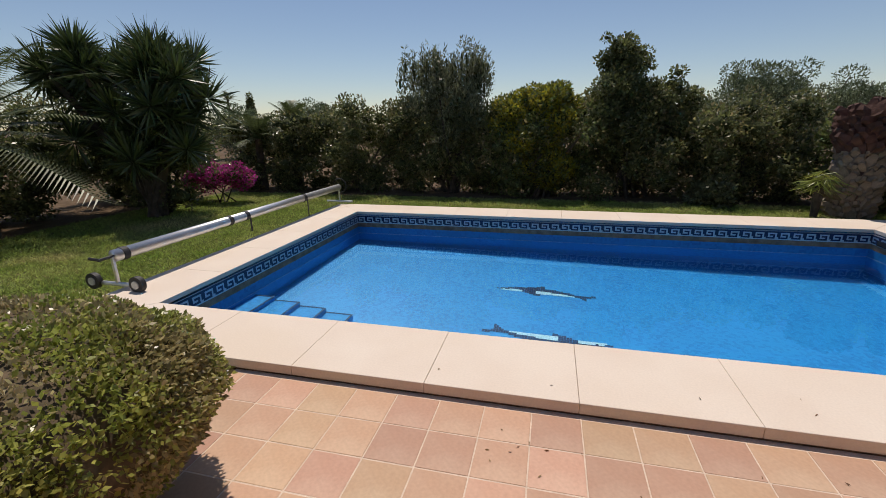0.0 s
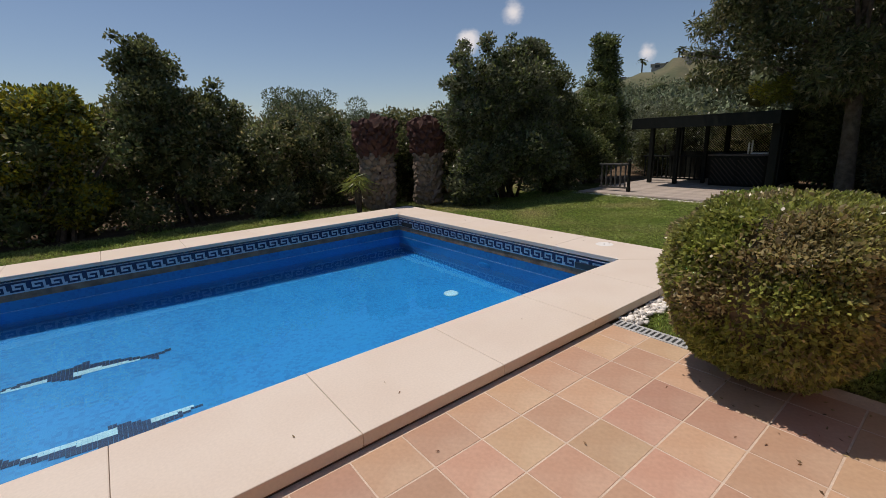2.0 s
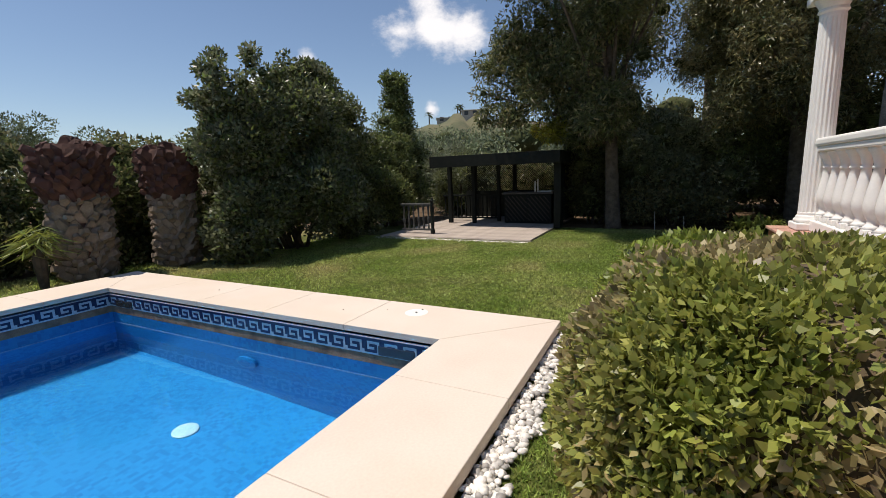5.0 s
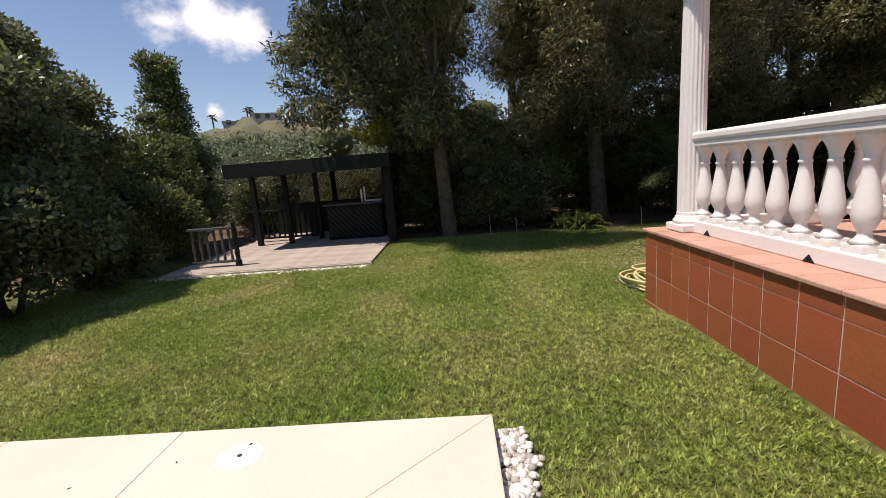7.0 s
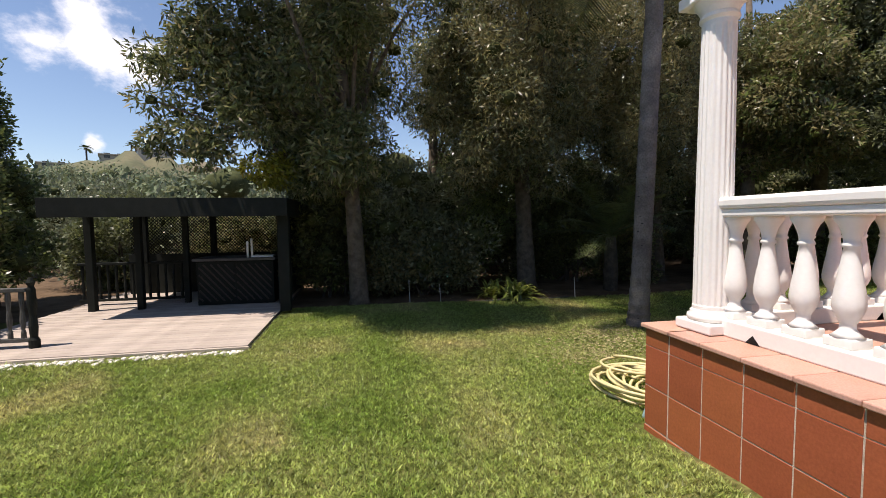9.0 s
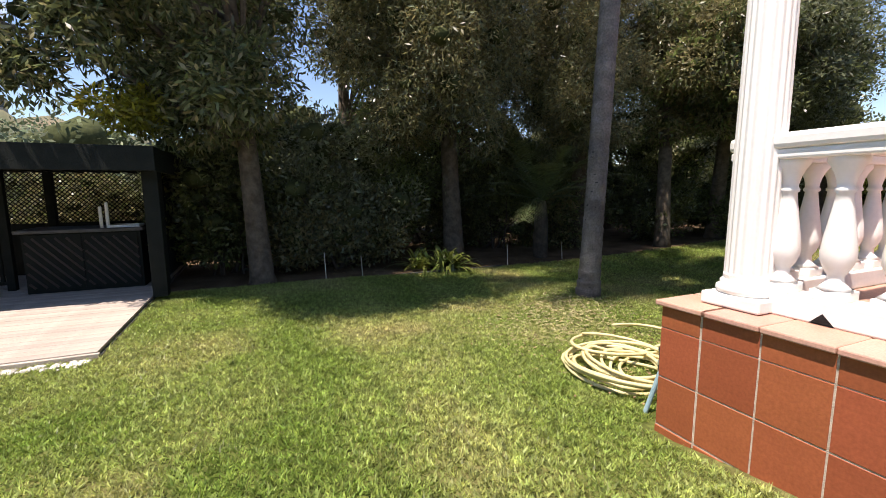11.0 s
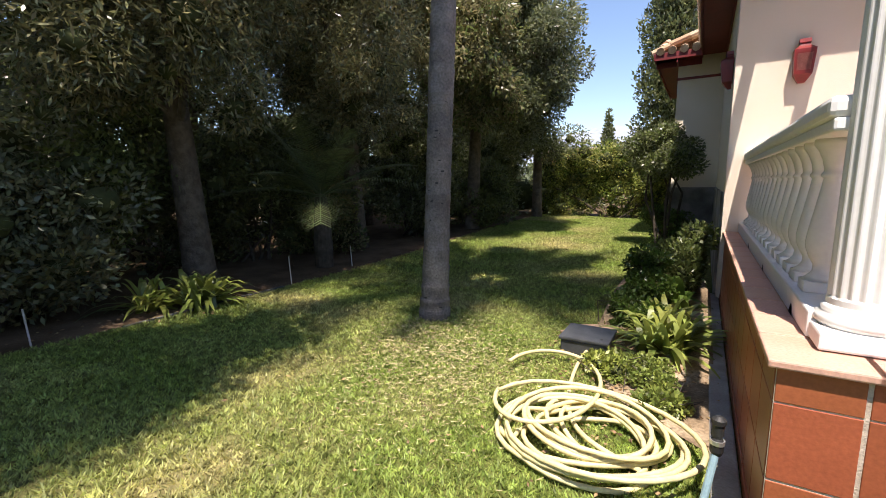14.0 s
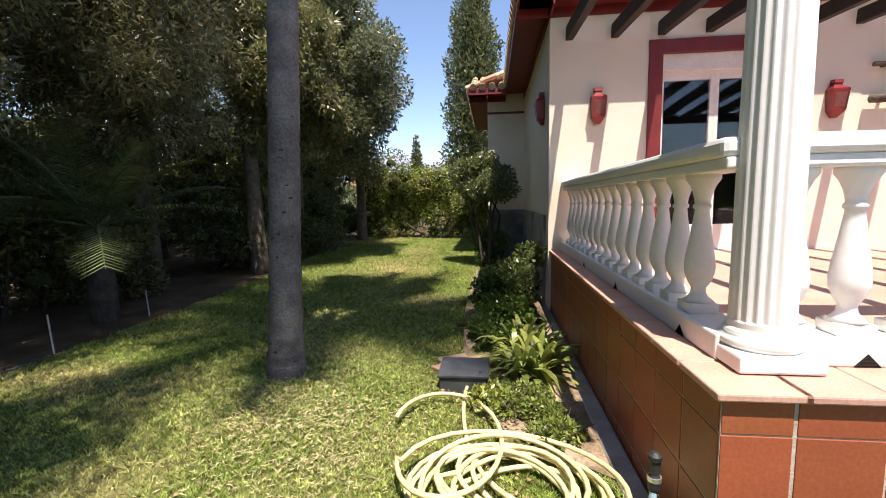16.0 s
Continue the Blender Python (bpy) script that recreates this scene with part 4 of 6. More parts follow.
# ---- gazebo and deck ----
deck = thing("deck", 12.9, 6, 0, "weathered pale timber deck with low edge", "deck", kind="structure")
gz = thing("gazebo", 13.6, 5.7, 0.0, "dark timber gazebo with flat roof and lattice sides", "gazebo")
DZ = 0.02
roof = box(12.9, 3.78, 1.90, 16.2, 7.42, 2.0, 0.01)
part("roof", roof, M["green_wood"], gz)
for k in range(14):
    part("roof_joist", box(12.91, 3.82 + k * 0.27, 1.80, 16.2, 3.87 + k * 0.27, 1.898, 0.005), M["green_wood"], gz)
part("fascia", box(12.85, 3.74, 1.72, 12.9, 7.46, 2.03, 0.006), M["green_wood"], gz)
part("fascia", box(12.9, 3.74, 1.72, 16.2, 3.78, 2.03, 0.006), M["green_wood"], gz)
for x, y, s in ((13.95, 7.35, 0.06), (13.95, 6.55, 0.055), (14.0, 4.0, 0.11), (16.0, 7.35, 0.06), (16.0, 5.9, 0.06), (16.0, 4.0, 0.06), (14.5, 5.95, 0.05), (13.2, 3.86, 0.09)):
    part("post", box(x - s, y - s, DZ, x + s, y + s, 1.9, 0.008), M["green_wood"], gz)


def rail_run(parent, x, ya, yb, z0, z1, material):
    part("top_rail", box(x - 0.04, ya, z1 - 0.05, x + 0.04, yb, z1, 0.008), material, parent)
    part("bottom_rail", box(x - 0.03, ya, z0 + 0.08, x + 0.03, yb, z0 + 0.13, 0.006), material, parent)
    n = max(2, int((yb - ya) / 0.14))
    for k in range(n):
        y = ya + (k + 0.5) * (yb - ya) / n
        part("spindle", lathe([(0.028, z0 + 0.13), (0.028, z0 + 0.2), (0.018, z0 + 0.24), (0.034, z0 + 0.36), (0.02, z0 + 0.5), (0.03, z1 - 0.12), (0.026, z1 - 0.05)], x, y, 8), material, parent)


rail_run(gz, 14.55, 6.0, 7.9, DZ, 0.86, M["green_wood"])


def lattice(x, ya, yb, za, zb):
    bm = bmesh.new()
    s = 0.075
    k = -int((zb - za) / s)
    while ya + k * s < yb:
        for sign in (1, -1):
            y0, z0 = ya + k * s, za
            pts = []
            for t in (0.0, zb - za):
                pts.append((y0 + t, za + t) if sign == 1 else (ya + yb - y0 - t, za + t))
            (yy0, zz0), (yy1, zz1) = pts
            lo, hi = (ya - yy0) / (yy1 - yy0), (yb - yy0) / (yy1 - yy0)
            if lo > hi:
                lo, hi = hi, lo
            lo, hi = max(lo, 0), min(hi, 1)
            if hi > lo:
                a = Vector((x + 0.006 * sign, yy0 + (yy1 - yy0) * lo, zz0 + (zz1 - zz0) * lo))
                b = Vector((x + 0.006 * sign, yy0 + (yy1 - yy0) * hi, zz0 + (zz1 - zz0) * hi))
                tube([a, b], 0.010, 4, bm=bm)
        k += 1
    return bm


part("lattice_panel", lattice(16.02, 4.05, 5.85, 0.9, 1.85), M["green_wood"], gz)
part("lattice_panel", lattice(16.02, 5.95, 7.65, 0.9, 1.85), M["green_wood"], gz)
part("back_panel", box(16.0, 4.0, DZ, 16.05, 7.7, 0.92, 0.004), M["green_wood"], gz)
side = lattice(0, -2.0, -0.1, 0.1, 1.85)
sp = part("lattice_panel", side, M["green_wood"], gz)
sp.matrix_basis, sp.matrix_parent_inverse = pose(14.0, 3.95, 0, 0, 0, 90), gz.matrix_basis.inverted()

# bar counter
bar = thing("bar_counter", 14.1, 5, DZ, "dark planked outdoor bar counter with grey top", "bar")
part("body", box(14.05, 4.22, DZ, 14.75, 5.62, 0.88, 0.006), M["green_wood"], bar)
for ya, yb in ((4.26, 4.9), (4.94, 5.58)):
    door_ = part("door", box(14.03, ya, 0.08, 14.05, yb, 0.86, 0.004), M["green_wood"], bar, "bar door of slanting planks")
    for k in range(9):
        o = ya + (k - 3.5) * (yb - ya) / 5
        lo, hi = max(ya, o), min(yb, o + 0.62)
        if hi - lo > 0.05:
            part("plank", tube([(14.03, lo, 0.10 + (lo - o) * 1.15), (14.03, hi, min(0.10 + (hi - o) * 1.15, 0.84))], 0.02, 4), M["dark_wood"], door_)
part("worktop", box(13.98, 4.17, 0.88, 14.82, 5.68, 0.93, 0.01), M["grey_wood"], bar)
sink = thing("counter_tray", 14.2, 4.55, 0.93, "shallow white tray on the bar top", "tray")
part("tray", box(14.05, 4.22, 0.93, 14.4, 4.62, 0.97, 0.008), M["pvc"], sink)
for y, h in ((4.62, 0.36), (4.70, 0.30)):
    c_ = thing("white_candle", 14.1, y, 0.93, "tall white post standing on the bar top", "candle", "posts on the bar")
    part("stick", lathe([(0.022, 0.93), (0.022, 0.93 + h), (0.016, 0.945 + h)], 14.1, y, 10), M["pvc"], c_)

# low rail by the deck step
sr = thing("deck_rail", 11.45, 7.1, DZ, "grey-green weathered low wooden handrail with turned newel", "railing")
rail_run(sr, 11.45, 6.72, 7.6, DZ, 0.80, M["grey_wood"])
part("newel", lathe([(0.06, DZ), (0.06, 0.12), (0.04, 0.16), (0.05, 0.3), (0.035, 0.45), (0.05, 0.6), (0.045, 0.78), (0.03, 0.82), (0.05, 0.87), (0.02, 0.93)], 11.45, 6.68, 12), M["green_wood"], sr)
st = thing("deck_step", 10.85, 7.4, -0.04, "pale timber step in front of the deck", "step")
part("tread", box(10.62, 6.55, -0.12, 10.92, 8.1, -0.02, 0.01), M["deck"], st)

# ---- hedges ----


def rounded_hedge(name, x0, y0, x1, y1, z0, z1, n, label):
    h = thing(name, (x0 + x1) / 2, (y0 + y1) / 2, 0, label, "hedge", "clipped hedges")
    cx, cy, cz = (x0 + x1) / 2, (y0 + y1) / 2, (z0 + z1) / 2
    hx, hy, hz = (x1 - x0) / 2, (y1 - y0) / 2, (z1 - z0) / 2

    def surf(u, k):
        """Superellipsoid, wider above."""
        e = 0.70
        q = np.sign(u) * np.abs(u) ** e
        q = q / np.maximum((np.abs(q) ** (2 / e)).sum(1, keepdims=True) ** (e / 2), 1e-6)
        p = q * np.array([hx, hy, hz]) * k
        t = (p[:, 2:3] / hz + 1) / 2
        p[:, :2] *= 0.64 + 0.36 * np.minimum(1, t * 1.9) ** 0.8
        return p + np.array([cx, cy, cz])
    u = unit(rng.normal(size=(n, 3)))
    lump = 1 + 0.03 * np.sin(u[:, :1] * 9 + 1) * np.cos(u[:, 1:2] * 11) + 0.02 * np.sin(u[:, 2:] * 17)
    p = surf(u, lump * rng.uniform(0.93, 1.02, (n, 1)))
    d = unit(u * 0.75 + rng.normal(size=p.shape) * 0.6)
    v, f = leaf_arrays(p, d, 0.036, 0.022)
    ob = raw("foliage", v, f, M["box_leaf"], h)
    ob.data.materials.append(M["box_dry"])
    patch = np.array([noise.noise(Vector(q) * 2.3) for q in p])
    dry = (patch + rng.normal(size=n) * 0.22 + u[:, 2] * 0.16 > 0.22).astype(np.int32)
    ob.data.polygons.foreach_set("material_index", dry)
    # Solid twig-brown core blocks the light and stands for shade between leaves.
    bm = bmesh.new()
    bmesh.ops.create_icosphere(bm, subdivisions=4, radius=1)
    bm.verts.ensure_lookup_table()
    co = surf(unit(np.array([q.co[:] for q in bm.verts])), 0.92)
    for q, c3 in zip(bm.verts, co):
        q.co = c3
    part("dark_core", bm, M["twig"], h)
    for k in range(7):
        a = k * 0.9
        part("stem", tube([(cx + hx * 0.4 * math.cos(a), cy + hy * 0.4 * math.sin(a), -0.05), (cx + hx * 0.45 * math.cos(a), cy + hy * 0.45 * math.sin(a), z0 + 0.3)], [0.025, 0.02], 6), M["twig"], h)
    return h


rounded_hedge("box_hedge", 2.56, 0.46, 4.05, 1.71, 0.0, 1.24, 80000, "clipped rounded hedge with some browned leaves beside the stairs")
rounded_hedge("box_hedge", -4.3, -0.45, -2.28, 1.56, 0.0, 1.10, 75000, "clipped rounded green hedge beside the patio")

# climbing shrub against the terrace pilaster
cl = thing("terrace_shrub", 3.72, 0.02, 1.0, "green leafy shrub rising above the stair pilaster", "shrub")
crown("foliage", cluster(3.80, 0.0, 1.42, 0.10, 0.14, 0.36, 9, 0.13, 5), 2600, 0.06, 0.035, M["bright_leaf"], cl)
part("stem", tube([(3.74, 0.0, 1.0), (3.78, 0.0, 1.2), (3.80, 0.0, 1.7)], [0.018, 0.014, 0.008], 6), M["twig"], cl)


def shrub(name, blobs, n, length, width, material, label, category="shrub", stems=5, group="", trunk=0.05, out=0.6, rise=0.2, shell=(0.6, 1.05), second=None, bark="dark_bark", core=0.48):
    blobs = np.asarray(blobs, float)
    bx, by = blobs[:, 0].mean(), blobs[:, 1].mean()
    bz = float(ground_z(bx, by))
    s = thing(name, bx, by, bz, label, category, group)
    crown("foliage", blobs, n, length, width, M[material], s, bz + 0.03, out, rise, shell)
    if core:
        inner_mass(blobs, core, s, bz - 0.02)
    if second:
        crown("foliage", blobs, int(n * 0.35), length, width, M[second], s, bz + 0.03, out, rise, (0.9, 1.12))
    r = np.random.default_rng(int(abs(bx * 31 + by * 17)))
    for k in range(stems):
        tgt = blobs[r.integers(len(blobs))]
        b0 = Vector((bx + r.normal() * 0.15, by + r.normal() * 0.15, bz - 0.05))
        e = Vector(tgt[:3])
        m_ = b0.lerp(e, 0.5) + Vector((r.normal() * 0.12, r.normal() * 0.12, 0.15))
        part("branch", tube([b0, m_, e], [trunk, trunk * 0.7, trunk * 0.3], 6), M[bark], s)
    return s


# dense hedgerow along the far side, with its own tall shrubs
H = "garden boundary shrubs"


def hedgerow(xa, xb, y, top, n, mat_, seed, depth=0.9, label="dense dark green boundary hedge", leaf=0.10):
    r = np.random.default_rng(seed)
    k = max(3, int((xb - xa) / 0.28))
    bl = []
    for i in range(k):
        for zf in (0.12, 0.32, 0.52, 0.72, 0.9):
            rad = r.uniform(0.28, 0.5)
            bl.append((xa + (i + r.random()) * (xb - xa) / k, y + r.normal() * depth * 0.45, zf * top + r.normal() * 0.14, rad, rad, rad * 0.9))
    return shrub("boundary_hedge", bl, n, leaf, leaf * 0.55, mat_, label, "hedge", 6, H, second="brown_leaf")


hedgerow(-13.5, -10.5, 9.5, 2.3, 9000, "dark_leaf", 1, 1.2)
hedgerow(-11.0, -7.8, 12.2, 2.2, 9000, "dark_leaf", 2)
hedgerow(-8.0, -5.0, 12.4, 2.45, 14000, "dark_leaf", 3)
hedgerow(-5.2, -2.2, 12.2, 2.4, 14000, "dark_leaf", 4)
hedgerow(-2.4, 0.6, 12.2, 2.5, 14000, "mid_leaf", 5)
hedgerow(0.4, 3.0, 12.3, 2.6, 14000, "dark_leaf", 6)
hedgerow(2.8, 5.4, 12.0, 2.25, 14000, "dark_leaf", 7)
hedgerow(5.2, 7.6, 11.3, 2.0, 12000, "mid_leaf", 8)
hedgerow(6.4, 9.6, 11.4, 2.5, 12000, "dark_leaf", 10)
hedgerow(-12.5, -10.8, 4.0, 1.9, 7000, "dark_leaf", 9, 2.0)

shrub("olive_tree", np.vstack([cluster(-3.7, 12.3, 2.4, 1.5, 0.7, 1.1, 44, 0.3, 11, 1.5), cluster(-4.3, 12.3, 3.35, 0.9, 0.5, 0.5, 40, 0.10, 13, 4.5), cluster(-3.0, 12.3, 3.3, 0.8, 0.5, 0.5, 34, 0.10, 14, 4.5)]), 24000, 0.12, 0.03, "olive_leaf",
      "tall airy grey-green olive tree behind the pool", "tree", 14, "", 0.05, 0.3, 0.9, core=0.3)
shrub("yellow_shrub", np.vstack([cluster(-1.2, 11.9, 2.1, 1.1, 0.6, 0.9, 24, 0.34, 15), cluster(-1.0, 11.8, 0.9, 1.2, 0.5, 0.6, 12, 0.35, 16)]), 17000, 0.10, 0.06, "yellow_leaf",
      "yellow-green leafy shrub behind the pool", stems=9, second="mid_leaf")
shrub("dark_evergreen", np.vstack([cluster(1.0, 12.1, 2.3, 0.85, 0.6, 1.6, 60, 0.3, 17), cluster(2.0, 12.2, 2.3, 0.85, 0.5, 1.1, 34, 0.28, 18), cluster(0.8, 12.1, 3.6, 0.45, 0.3, 0.6, 24, 0.17, 318)]), 26000, 0.09, 0.05, "dark_leaf",
      "tall dark evergreen tree with a ragged top", "tree", 7)
shrub("low_pale_shrub", cluster(3.0, 11.0, 0.25, 0.6, 0.3, 0.25, 8, 0.22, 19), 1800, 0.12, 0.06, "olive_leaf", "low pale-leaved shrub at the lawn's edge", stems=3, trunk=0.015)
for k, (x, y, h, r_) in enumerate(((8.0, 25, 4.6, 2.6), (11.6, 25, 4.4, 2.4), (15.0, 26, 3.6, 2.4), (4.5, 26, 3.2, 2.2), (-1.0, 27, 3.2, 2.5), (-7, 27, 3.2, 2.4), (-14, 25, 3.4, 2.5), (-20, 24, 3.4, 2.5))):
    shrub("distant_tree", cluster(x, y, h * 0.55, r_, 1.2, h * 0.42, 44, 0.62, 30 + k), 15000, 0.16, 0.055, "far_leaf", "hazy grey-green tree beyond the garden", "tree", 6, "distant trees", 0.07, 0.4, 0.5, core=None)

# large glossy-leaved shrub beside the far pool corner
# Sky sheen on its leaves is put into the grey-green main leaf colour.
shrub("large_shrub", np.vstack([cluster(8.8, 8.9, 2.2, 1.8, 0.8, 1.6, 70, 0.44, 51), cluster(7.3, 8.8, 3.0, 0.7, 0.4, 0.7, 20, 0.2, 52), cluster(8.6, 8.9, 3.9, 1.3, 0.5, 0.35, 24, 0.16, 252), cluster(10.4, 8.9, 2.9, 0.8, 0.5, 0.9, 26, 0.24, 253), cluster(9.6, 8.9, 3.6, 0.8, 0.5, 0.5, 14, 0.26, 53), cluster(7.6, 8.4, 0.8, 0.9, 0.4, 0.7, 16, 0.38, 54), cluster(9.2, 8.0, 1.0, 0.9, 0.4, 0.8, 16, 0.4, 55)]),
      56000, 0.10, 0.055, "olive_leaf", "large glossy dark green shrub with ragged top", "shrub", 12, second="mid_leaf")
shrub("low_pale_shrub", cluster(7.0, 8.75, 0.35, 0.5, 0.3, 0.3, 8, 0.22, 56), 2200, 0.10, 0.055, "olive_leaf", "low pale-leaved shrub under the large shrub", stems=3, trunk=0.015)
shrub("boundary_shrub", np.vstack([cluster(11.2, 9.4, 2.0, 1.3, 0.7, 1.7, 52, 0.42, 57), cluster(10.6, 8.6, 0.8, 0.8, 0.4, 0.6, 12, 0.4, 58)]), 34000, 0.10, 0.055, "dark_leaf", "dark shrubs in deep shade beside the deck", stems=8, group=H)
# Deep shade from overhead is put into the dark second leaf colour here.
shrub("boundary_shrub", np.vstack([cluster(13.6, 9.6, 1.4, 1.3, 0.6, 1.3, 30, 0.45, 59), cluster(12.4, 8.7, 1.0, 0.8, 0.4, 0.8, 14, 0.4, 60)]), 20000, 0.10, 0.055, "mid_leaf", "dark shrubs in deep shade beside the deck", stems=8, group=H, second="dark_leaf")
shrub("pointed_evergreen", np.vstack([cluster(15.2, 10.0, 1.0 + 0.48 * k, 1.8 - 0.19 * k, 1.0 - 0.09 * k, 0.3, 10, 0.46 - 0.025 * k, 200 + k) for k in range(9)]), 22000, 0.11, 0.05, "mid_leaf", "conical dark green evergreen tree", "tree", 3, trunk=0.09)

# boundary planting behind the gazebo
for k, (x, y, h, w) in enumerate(((17.6, 8.3, 2.4, 1.2), (17.9, 6.0, 2.2, 1.2), (17.8, 3.8, 2.4, 1.1), (15.4, 2.7, 1.7, 0.7), (12.3 + 2.4, 1.2, 1.6, 0.8), (16.2, 0.6, 2.3, 1.2), (16.6, -2.2, 2.2, 1.3), (15.9, -4.6, 2.0, 1.2), (15.0, -7.2, 2.0, 1.2), (14.4, -9.8, 1.9, 1.1))):
    shrub("underwood_shrub", cluster(x, y, h * 0.45, w, 1.1, h * 0.5, 26, 0.42, 70 + k), 9000, 0.10, 0.05, "brown_leaf" if k % 3 == 1 else "dark_leaf", "shaded underwood shrub beneath the tall trees", stems=8, group="underwood shrubs", trunk=0.03, second="mid_leaf" if k % 2 else "olive_leaf", core=0.35)


def tree(name, x, y, height, trunk_r, lean, blobs, n, length, width, material, label, bark="bark", second=None, limbs=9, rise=0.0, group=""):
    z0 = float(ground_z(x, y))
    t = thing(name, x, y, z0, label, "tree", group)
    pts = [Vector((x + lean[0] * s, y + lean[1] * s, z0 - 0.1 + height * s)) for s in (0, 0.04, 0.2, 0.45, 0.7, 1.0)]
    part("trunk", tube(pts, [trunk_r * k for k in (1.5, 1.15, 1.0, 0.85, 0.65, 0.3)], 14), M[bark], t, smooth=True)
    crown("crown", blobs, n, length, width, M[material], t, z0 + 0.5, 0.5, rise, (0.4, 1.08))
    if second:
        crown("crown", blobs, int(n * 0.4), length, width, M[second], t, z0 + 0.5, 0.5, rise, (0.85, 1.12))
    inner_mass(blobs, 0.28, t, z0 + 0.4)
    r = np.random.default_rng(int(abs(x * 13 + y * 7)) + 3)
    for k in range(limbs):
        e = Vector(blobs[r.integers(len(blobs))][:3])
        s = r.uniform(0.35, 0.9)
        b0 = pts[0].lerp(pts[-1], s)
        m_ = b0.lerp(e, 0.5) + Vector((0, 0, 0.25))
        part("limb", tube([b0, m_, e], [trunk_r * 0.32, trunk_r * 0.2, trunk_r * 0.07], 7), M[bark], t)
    return t


T = "tall trees along the boundary"
# Clusters 194 and 195 are boughs out of view, placed to shade the lawn.
tree("broadleaf_tree", 13.95, 2.55, 5.4, 0.17, (0.0, 0.25), np.vstack([cluster(14.0, 3.6, 4.5, 2.2, 1.9, 1.6, 56, 0.55, 91), cluster(13.5, 3.0, 2.8, 1.3, 1.3, 0.6, 20, 0.38, 92), cluster(13.0, 4.6, 3.0, 0.8, 0.9, 0.5, 10, 0.3, 93), cluster(14.5, 2.0, 6.5, 2.0, 1.8, 1.2, 24, 0.55, 94), cluster(11.5, 3.4, 6.9, 1.0, 1.6, 0.6, 40, 0.55, 194), cluster(12.6, 4.6, 6.6, 1.2, 1.2, 0.7, 20, 0.6, 195), cluster(13.2, 5.2, 4.1, 0.7, 1.0, 0.9, 22, 0.36, 196), cluster(13.3, 5.6, 3.2, 0.5, 0.7, 0.35, 9, 0.28, 199)]),
     64000, 0.14, 0.04, "dark_leaf", "tall broadleaf tree with drooping narrow leaves", second="brown_leaf", limbs=14, rise=-0.3, group=T)
ta = bpy.data.objects["broadleaf_tree"]
# Sunlight on this spray is put into its yellower leaf colour.
crown("sunlit_spray", cluster(13.3, 4.15, 2.55, 0.35, 0.45, 0.3, 9, 0.2, 301), 1500, 0.13, 0.04, M["yellow_leaf"], ta, 0.5, 0.5, -0.3, label="yellow-green leaves coloured as if sunlit")
# Clusters 197 and 190: unseen boughs added to shade lawn and young palm.
tree("broadleaf_tree", 15.3, -1.6, 6.0, 0.21, (0.2, 0.2), np.vstack([cluster(15.0, -0.8, 4.6, 2.0, 2.0, 1.9, 60, 0.6, 95), cluster(14.4, -0.8, 3.0, 1.2, 1.7, 0.6, 22, 0.4, 96), cluster(15.6, -1.5, 6.8, 2.0, 2.2, 1.2, 24, 0.6, 97), cluster(11.5, 1.9, 7.0, 0.8, 0.9, 0.5, 14, 0.5, 197), cluster(14.2, 0.7, 4.6, 0.7, 0.6, 1.2, 14, 0.42, 198), cluster(13.6, -1.3, 6.5, 0.6, 0.7, 0.4, 12, 0.45, 190)]),
     72000, 0.12, 0.03, "brown_leaf", "tall broadleaf tree with brownish drooping foliage", second="olive_leaf", limbs=12, rise=-0.3, group=T)
tree("broadleaf_tree", 15.2, -5.2, 6.5, 0.2, (0.0, 0.3), np.vstack([cluster(14.8, -4.6, 4.6, 1.9, 2.0, 2.0, 56, 0.6, 98), cluster(14.0, -4.4, 3.1, 1.0, 1.4, 0.6, 18, 0.4, 99), cluster(15.3, -5.0, 7.0, 2.0, 2.2, 1.2, 22, 0.6, 100)]),
     62000, 0.12, 0.03, "brown_leaf", "tall shaded broadleaf tree behind the lawn", second="olive_leaf", limbs=12, rise=-0.3, group=T)
tree("broadleaf_tree", 14.2, -9.0, 6.5, 0.18, (-0.4, 0.2), np.vstack([cluster(13.2, -9.0, 4.4, 1.8, 1.8, 2.0, 50, 0.55, 101), cluster(12.2, -8.6, 4.0, 0.9, 1.0, 1.0, 16, 0.4, 102), cluster(13.6, -9.0, 7.0, 1.8, 2.0, 1.2, 22, 0.55, 103)]),
     44000, 0.13, 0.045, "olive_leaf", "tall tree with sunlit grey-green clumps", second="dark_leaf", limbs=12, group=T)
tree("broadleaf_tree", 13.6, -13.0, 6.0, 0.16, (0, 0), np.vstack([cluster(13.6, -12.6, 4.0, 1.6, 1.6, 2.2, 40, 0.55, 104)]), 22000, 0.11, 0.045, "dark_leaf", "tall dark tree beside the far hedge", limbs=8, group=T)
tree("broadleaf_tree", 18.6, 0.2, 7.0, 0.2, (0, 0), np.vstack([cluster(18.6, -0.6, 5.0, 1.5, 1.7, 2.4, 40, 0.65, 105)]), 22000, 0.14, 0.05, "dark_leaf", "tall dark tree in the second row", limbs=8, group=T)
tree("broadleaf_tree", 18.4, -3.4, 7.0, 0.2, (0, 0), np.vstack([cluster(18.2, -3.6, 5.0, 2.0, 2.6, 2.6, 50, 0.75, 106)]), 22000, 0.14, 0.05, "dark_leaf", "tall dark tree in the second row", limbs=8, group=T)
